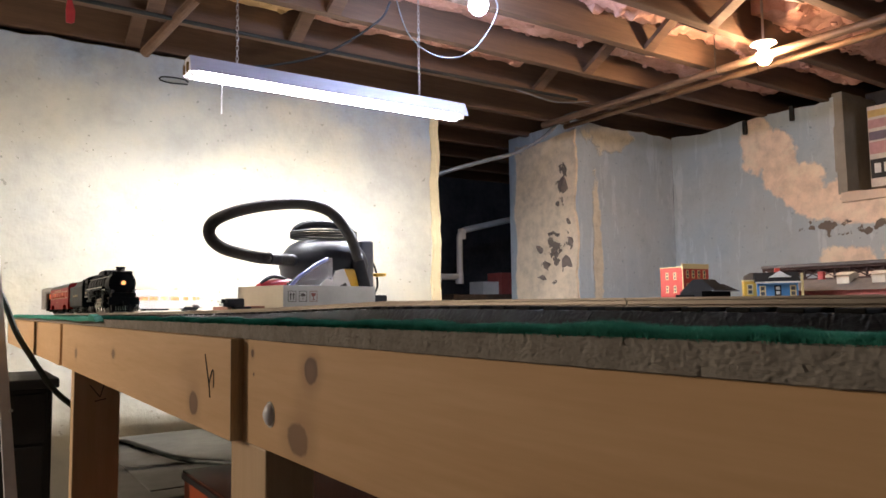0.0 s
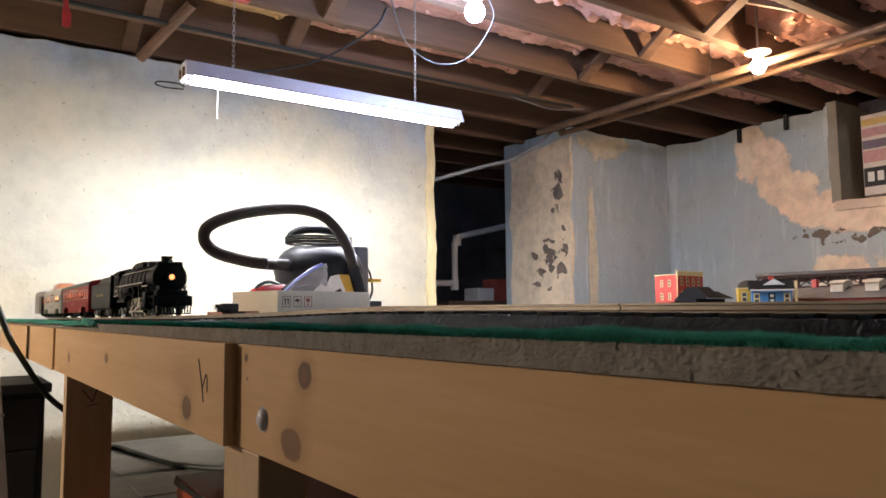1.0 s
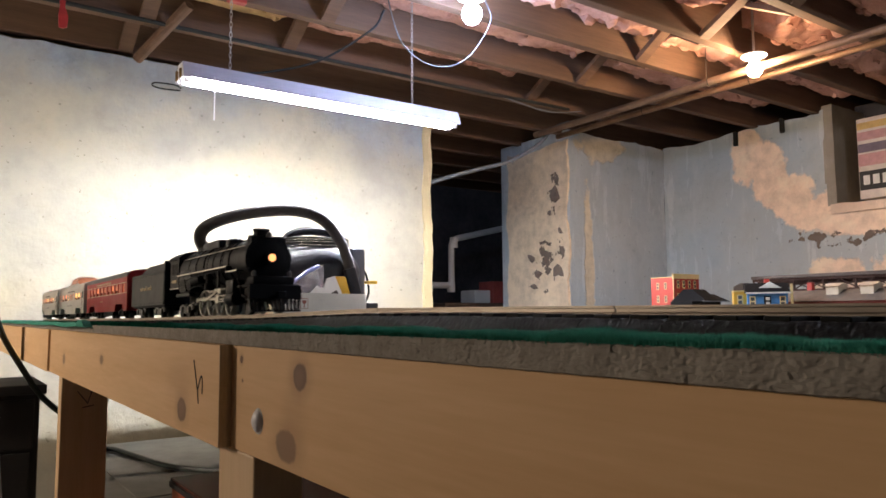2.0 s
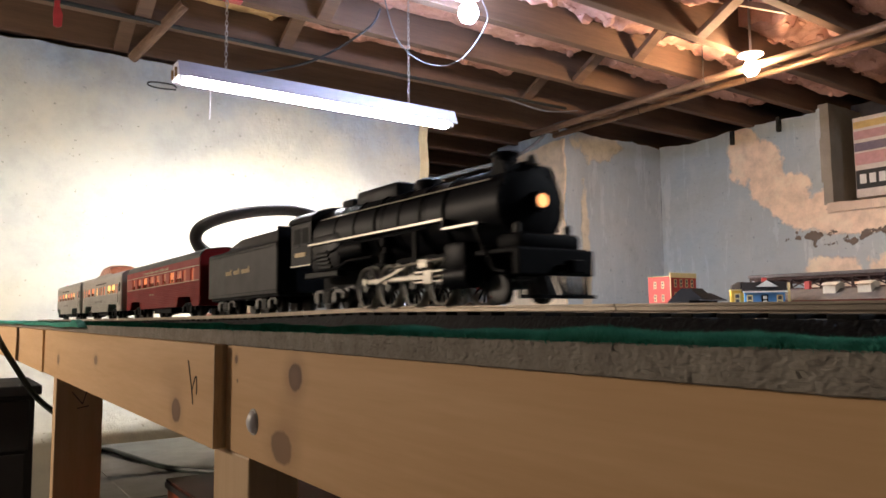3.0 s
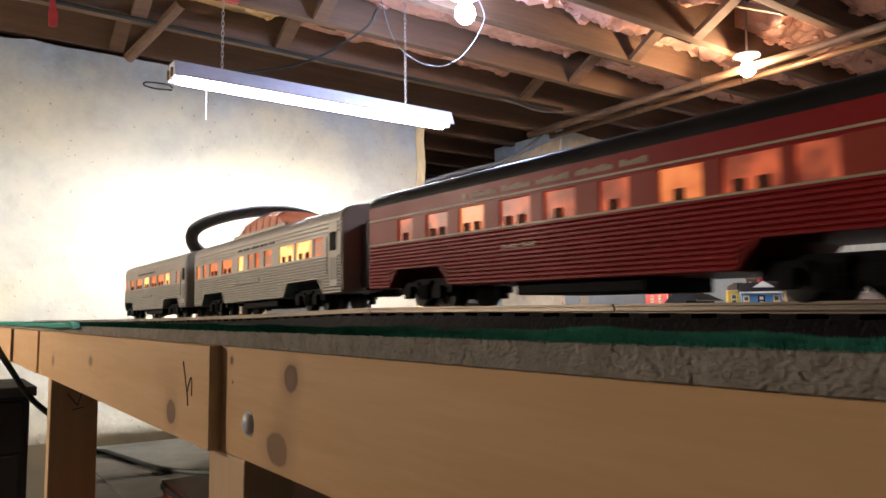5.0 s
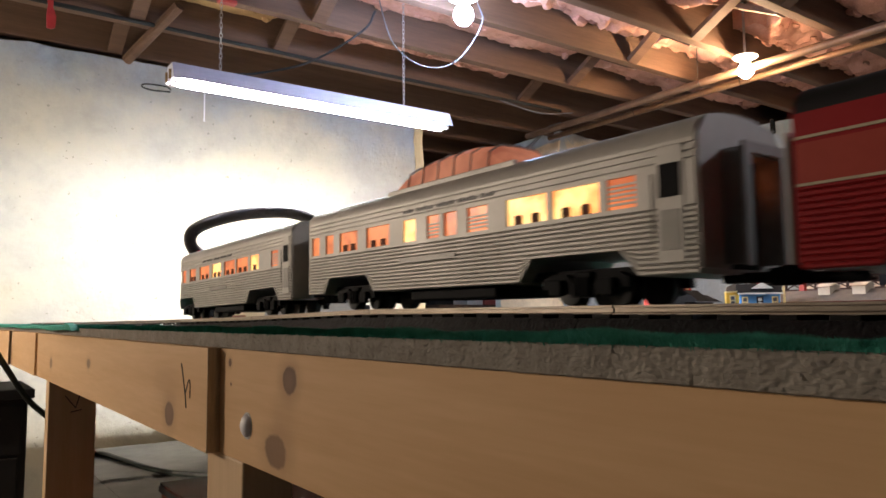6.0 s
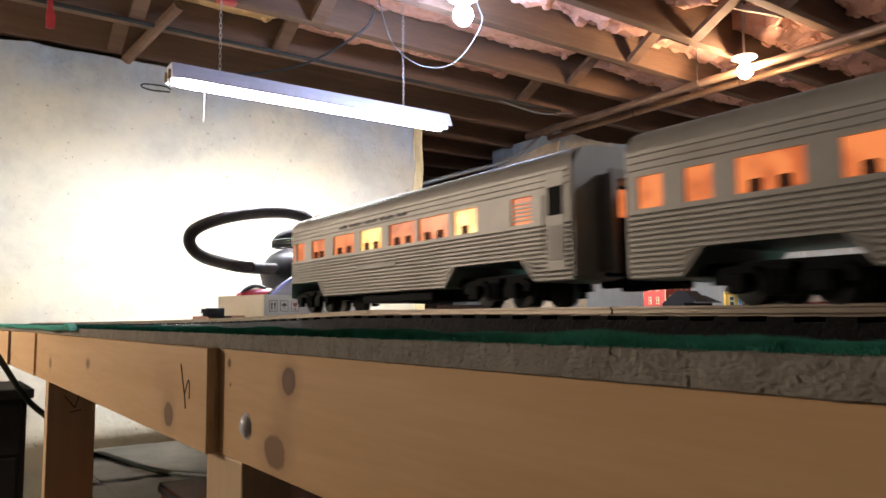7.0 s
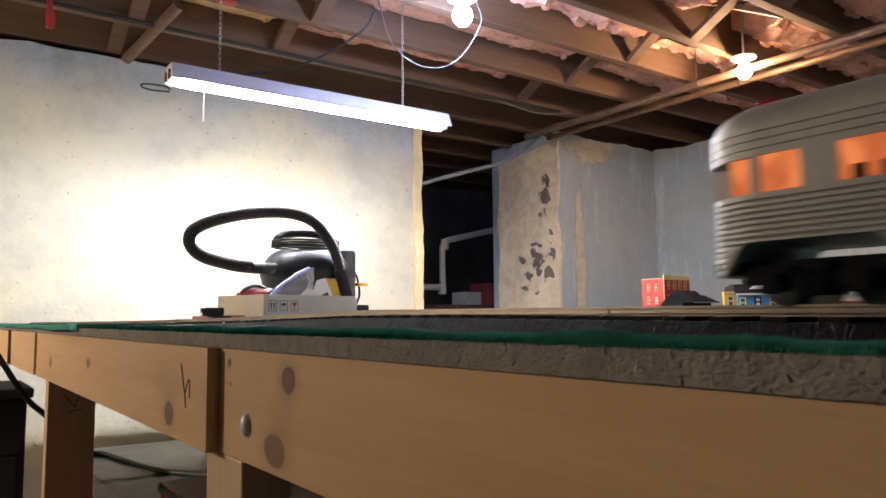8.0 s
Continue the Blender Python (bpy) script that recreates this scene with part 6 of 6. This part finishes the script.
part("feedwater_heater", rod(bmesh.new(), (-0.021, Y(0.053), BZ + 0.0215), (0.021, Y(0.053), BZ + 0.0215), 0.0072, 18), SOOT, loco, "", True)
part("firebox", boxed(-0.0315, 0.0315, Y(0.258), Y(0.318), 0.033, 0.069, 0.006), BLACK, loco, "", True)
# cab
def cab_ring(y):
    return [(-0.0315, y, 0.0415), (-0.0315, y, 0.082), (-0.03, y, 0.0868), (-0.022, y, 0.0925), (-0.01, y, 0.0955), (0, y, 0.096), (0.01, y, 0.0955), (0.022, y, 0.0925), (0.03, y, 0.0868), (0.0315, y, 0.082), (0.0315, y, 0.0415)]
cab = part("cab", loft(bmesh.new(), [cab_ring(Y(0.315)), cab_ring(Y(0.36))]), BLACK, loco)
part("cab_roof", loft(bmesh.new(), [[(x * 1.04, y, z + 0.0012) for x, y, z in cab_ring(yy)[1:-1]] for yy in (Y(0.312), Y(0.366))]), SOOT, cab)
for a, b in ((0.321, 0.335), (0.339, 0.353)):
    w = part("window", boxed(-0.0319, -0.031, Y(a), Y(b), 0.063, 0.078, 0.0004), UNDER, cab)
    part("window_frame", boxed(-0.0326, -0.0316, Y(a) - 0.0012, Y(b) + 0.0012, 0.0605, 0.0625), BLACK, w)
part("number_bar", boxed(-0.0322, -0.0312, Y(0.327), Y(0.35), 0.0505, 0.0545), GOLD, cab)
part("cab_stripe", boxed(-0.0325, -0.0312, Y(0.315), Y(0.36), 0.0412, 0.0424), ROD, cab, "pale edge stripe")
# running boards and rails
for s in (-1, 1):
    part("running_board", boxed(min(s * 0.024, s * 0.0335), max(s * 0.024, s * 0.0335), Y(0.1), Y(0.316), 0.0583, 0.0598, 0.0003), BLACK, loco)
    part("board_edge", boxed(min(s * 0.0332, s * 0.0341), max(s * 0.0332, s * 0.0341), Y(0.1), Y(0.316), 0.0586, 0.0602), ROD, loco, "pale painted edge of the running board")
    part("front_board", boxed(min(s * 0.022, s * 0.0335), max(s * 0.022, s * 0.0335), Y(0.06), Y(0.099), 0.0515, 0.053, 0.0003), BLACK, loco)
    part("board_edge", boxed(min(s * 0.0332, s * 0.0341), max(s * 0.0332, s * 0.0341), Y(0.06), Y(0.099), 0.0518, 0.0534), ROD, loco)
    part("step_plate", boxed(min(s * 0.024, s * 0.0335), max(s * 0.024, s * 0.0335), Y(0.0985), Y(0.1005), 0.053, 0.0598), BLACK, loco)
    part("handrail", sweep(bmesh.new(), [(s * 0.0262, Y(0.055), BZ + 0.0158), (s * 0.0268, Y(0.2), BZ + 0.0165), (s * 0.0274, Y(0.3), BZ + 0.0165)], 0.0006, 6), ROD, loco, "bright wire handrail")
    for y in (0.085, 0.12, 0.155, 0.19, 0.225, 0.26, 0.295):
        part("stanchion", rod(bmesh.new(), (s * 0.0235, Y(y), BZ + 0.0148), (s * 0.0272, Y(y), BZ + 0.0165), 0.0007, 6), BLACK, loco)
    # ladder from the front board down to the pilot
    part("front_brace", sweep(bmesh.new(), [(s * 0.031, Y(0.066), 0.0515), (s * 0.031, Y(0.055), 0.034), (s * 0.0305, Y(0.047), 0.022), (s * 0.03, Y(0.036), 0.02)], 0.0011, 6), BLACK, loco)
    # air tanks, pumps and pipes under the boards
    part("air_tank", lathe(bmesh.new(), [(0, 0), (0.0055, 0.001), (0.0068, 0.004), (0.0068, 0.042), (0.0055, 0.045), (0, 0.046)], y_turn(s * 0.0272, Y(0.215), 0.05), 16), SOOT, loco, "", True)
    part("air_pump", lathe(bmesh.new(), [(0, 0), (0.0062, 0), (0.0062, 0.008), (0.004, 0.009), (0.004, 0.013), (0.0062, 0.014), (0.0062, 0.021), (0, 0.022)], Matrix.Translation((s * 0.0275, Y(0.182), 0.034)), 14), SOOT, loco, "", True)
    for k in range(5):
        part("louvre", boxed(min(s * 0.0305, s * 0.033), max(s * 0.0305, s * 0.033), Y(0.272 + 0.002 * k), Y(0.296 + 0.0015 * k), 0.036 + 0.0036 * k, 0.0384 + 0.0036 * k, 0.0004), BLACK, loco)
    part("ash_pan", boxed(min(s * 0.022, s * 0.031), max(s * 0.022, s * 0.031), Y(0.262), Y(0.33), 0.0285, 0.034, 0.001), BLACK, loco)
    part("pipe", sweep(bmesh.new(), [(s * 0.032, Y(0.12), 0.0565), (s * 0.0325, Y(0.16), 0.0555), (s * 0.0325, Y(0.25), 0.054), (s * 0.032, Y(0.31), 0.045)], 0.0009, 6), BLACK, loco)
    part("pipe", sweep(bmesh.new(), [(s * 0.031, Y(0.2), 0.041), (s * 0.0315, Y(0.24), 0.0405), (s * 0.0315, Y(0.262), 0.036)], 0.0012, 6), BLACK, loco)
    # cylinder block, slide bars, valve gear
    part("cylinder", lathe(bmesh.new(), [(0, 0), (0.0072, 0.0), (0.0084, 0.0012), (0.0084, 0.0268), (0.0072, 0.028), (0, 0.028)], y_turn(s * 0.0275, Y(0.07), 0.0195), 20), BLACK, loco, "", True)
    part("valve_chest", boxed(min(s * 0.018, s * 0.0345), max(s * 0.018, s * 0.0345), Y(0.072), Y(0.097), 0.024, 0.0425, 0.003), BLACK, loco, "", True)
    part("slide_bar", boxed(min(s * 0.0305, s * 0.033), max(s * 0.0305, s * 0.033), Y(0.098), Y(0.136), 0.0235, 0.0252, 0.0003), ROD, loco)
    part("slide_bar", boxed(min(s * 0.0305, s * 0.033), max(s * 0.0305, s * 0.033), Y(0.098), Y(0.136), 0.0165, 0.018, 0.0003), ROD, loco)
    part("gear_bracket", boxed(min(s * 0.0285, s * 0.0335), max(s * 0.0285, s * 0.0335), Y(0.118), Y(0.131), 0.0268, 0.034, 0.001), ROD, loco, "bright valve gear bracket")
    part("radius_rod", rod(bmesh.new(), (s * 0.0325, Y(0.098), 0.0325), (s * 0.0325, Y(0.165), 0.0298), 0.0011, 6), ROD, loco)
    part("gear_hanger", boxed(min(s * 0.028, s * 0.031), max(s * 0.028, s * 0.031), Y(0.136), Y(0.142), 0.03, 0.056, 0.001), SOOT, loco)
part("frame", boxed(-0.011, 0.011, Y(0.05), Y(0.33), 0.016, 0.04, 0.001), UNDER, loco)
part("pilot_deck", boxed(-0.03, 0.03, Y(0.024), Y(0.068), 0.0315, 0.035, 0.001), SOOT, loco)
part("deck_casing", boxed(-0.026, 0.026, Y(0.026), Y(0.05), 0.034, 0.0445, 0.003), SOOT, loco, "", True)
part("pilot_beam", boxed(-0.032, 0.032, Y(0.021), Y(0.028), 0.0175, 0.034, 0.001), SOOT, loco)
pilot = bmesh.new()
for i in range(13):
    x = -0.03 + 0.005 * i
    rod(pilot, (x, Y(0.024), 0.018), (x * 0.95, Y(0.016 + abs(x) * 0.25), 0.0035), 0.0013, 6)
box(pilot, -0.029, 0.029, Y(0.017), Y(0.0245), 0.003, 0.0052)
part("pilot", pilot, SOOT, loco)
bm = rod(bmesh.new(), (0, Y(0.024), 0.0215), (0, Y(0.006), 0.0215), 0.0028, 8)
box(bm, -0.005, 0.005, Y(0.002), Y(0.011), 0.0175, 0.026, 0.001)
part("coupler", bm, SOOT, loco)
for s in (-1, 1):
    part("marker_lamp", lathe(bmesh.new(), [(0, 0), (0.0026, 0), (0.0026, 0.005), (0.0012, 0.0068), (0, 0.007)], Matrix.Translation((s * 0.022, Y(0.034), 0.0445)), 12), TRUCK_GREY, loco, "", True)
for y in (0.055,):
    for s in (-1, 1):
        part("lead_wheel", lathe(bmesh.new(), [(0, 0), (0.003, 0), (0.0086, 0.0005), (0.0098, 0), (0.0098, -0.005), (0, -0.005)], Matrix.Translation((s * 0.02, Y(y), 0.0098)) @ Matrix.Rotation(s * math.pi / 2, 4, "Y"), 20), WHEEL_BLACK, loco, "", True)
bogie(loco, Y(0.286), 0.034, 0.0095, TRUCK_GREY)

# driving wheels and rods, keyed to turn with the run
WR = 0.0172
DRIVERS = [0.118, 0.154, 0.19, 0.226]
CRANK = 0.0082


def driver_mesh(name, s):
    bm = bmesh.new()
    m = Matrix.Rotation(s * math.pi / 2, 4, "Y")
    lathe(bm, [(WR - 0.0018, 0.0), (WR - 0.0006, 0.0008), (WR, 0.0), (WR, -0.004), (WR + 0.0014, -0.0046), (WR + 0.0014, -0.006), (WR - 0.0018, -0.006), (WR - 0.0018, 0.0)], m, 36)
    bmesh.ops.delete(bm, geom=[f for f in bm.faces if len(f.verts) > 4], context="FACES_ONLY")
    return bm


wheels = []
for s in (-1, 1):
    for y in DRIVERS:
        w = part("driving_wheel", driver_mesh("rim", s), TYRE, loco, "spoked driving wheel with pale rim", True)
        bm = bmesh.new()
        lathe(bm, [(0, 0.0016), (0.0042, 0.0014), (0.0046, -0.0005), (0.0046, -0.005), (0, -0.005)], Matrix.Rotation(s * math.pi / 2, 4, "Y"), 16)
        for i in range(14):
            a = 2 * math.pi * i / 14
            rod(bm, (-s * 0.002, 0.0035 * math.cos(a), 0.0035 * math.sin(a)), (-s * 0.002, (WR - 0.002) * math.cos(a), (WR - 0.002) * math.sin(a)), 0.0009, 5)
        prism(bm, [((WR - 0.003) * math.sin(q), (WR - 0.003) * math.cos(q)) for q in [radians(v) for v in range(-42, 43, 12)]], 0, min(s * 0.0005, -s * 0.003), max(s * 0.0005, -s * 0.003))
        lathe(bm, [(0, 0.0045), (0.0022, 0.0045), (0.0026, 0.0), (0, 0)], Matrix.Translation((0, 0, -CRANK)) @ Matrix.Rotation(s * math.pi / 2, 4, "Y"), 12)
        part("spokes", bm, WHEEL_BLACK, w)
        wheels.append((w, s, y))
rods = []
for s in (-1, 1):
    bm = boxed(min(s * -0.0008, s * 0.0008), max(s * -0.0008, s * 0.0008), DRIVERS[0] - DRIVERS[1] - 0.001, DRIVERS[3] - DRIVERS[1] + 0.001, -0.0016, 0.0016, 0.0004)
    for y in DRIVERS:
        lathe(bm, [(0, 0.0014), (0.0029, 0.0014), (0.0029, -0.0012), (0, -0.0012)], Matrix.Translation((0, y - DRIVERS[1], 0)) @ Matrix.Rotation(s * math.pi / 2, 4, "Y"), 14)
    rods.append((part("side_rod", bm, ROD, loco, "bright steel coupling rod"), s, "side"))
    bm = boxed(-0.0009, 0.0009, -0.066, 0.001, -0.0015, 0.0019, 0.0004)
    for y in (0.0, -0.065):
        lathe(bm, [(0, 0.0015), (0.0032, 0.0015), (0.0032, -0.0015), (0, -0.0015)], Matrix.Translation((0, y, 0)) @ Matrix.Rotation(s * math.pi / 2, 4, "Y"), 14)
    rods.append((part("main_rod", bm, ROD, loco, "bright steel main rod"), s, "main"))
    rods.append((part("crosshead", boxed(-0.0022, 0.0022, -0.006, 0.006, -0.0055, 0.0055, 0.001), ROD, loco, "bright steel crosshead"), s, "cross"))
    bm = rod(bmesh.new(), (0, -0.034, 0), (0, 0.0, 0), 0.0011, 8)
    rods.append((part("piston_rod", bm, ROD, loco), s, "cross"))
    bm = boxed(-0.0007, 0.0007, -0.001, 0.05, -0.0011, 0.0011, 0.0003)
    rods.append((part("eccentric_rod", bm, ROD, loco), s, "ecc"))
CARS.append((loco, 0.0, L))


def wheel_angle(t, s):
    return (front_at(3.5) - front_at(t)) / WR + radians(-55) + (math.pi / 2 if s > 0 else 0)


def motions():
    for t, fr, ln in CARS:
        walk(t, [(k / 15, car_pose(k / 15, fr, ln)) for k in range(121)])
    times = [k / 30 for k in range(241)]
    for w, s, y in wheels:
        rows = []
        for t in times:
            a = -wheel_angle(t, s)
            rows.append((t, Matrix.Translation((s * 0.0215, Y(y), WR)) @ Matrix.Rotation(-a, 4, "X")))
        walk(w, rows)
    for ob, s, role in rods:
        rows = []
        for t in times:
            a = wheel_angle(t, s)
            py, pz = CRANK * math.sin(a), WR - CRANK * math.cos(a)
            if role == "side":
                m = pose(s * 0.0268, Y(DRIVERS[1]) + py, pz)
            elif role == "ecc":
                ey, ez = Y(DRIVERS[2]) - 0.5 * py, WR + 0.5 * (pz - WR)
                tilt = math.atan2(0.03 - ez, -0.045)
                m = Matrix.Translation((s * 0.0312, ey, ez)) @ Matrix.Rotation(tilt, 4, "X")
            else:
                by = Y(DRIVERS[2]) + py
                cy = by - math.sqrt(0.065 ** 2 - (pz - 0.0205) ** 2)
                if role == "cross":
                    m = pose(s * 0.0315, cy, 0.0205)
                else:
                    m = Matrix.Translation((s * 0.0288, by, pz)) @ Matrix.Rotation(math.atan2(pz - 0.0205, by - cy), 4, "X")
            rows.append((t, m))
        walk(ob, rows)


motions()
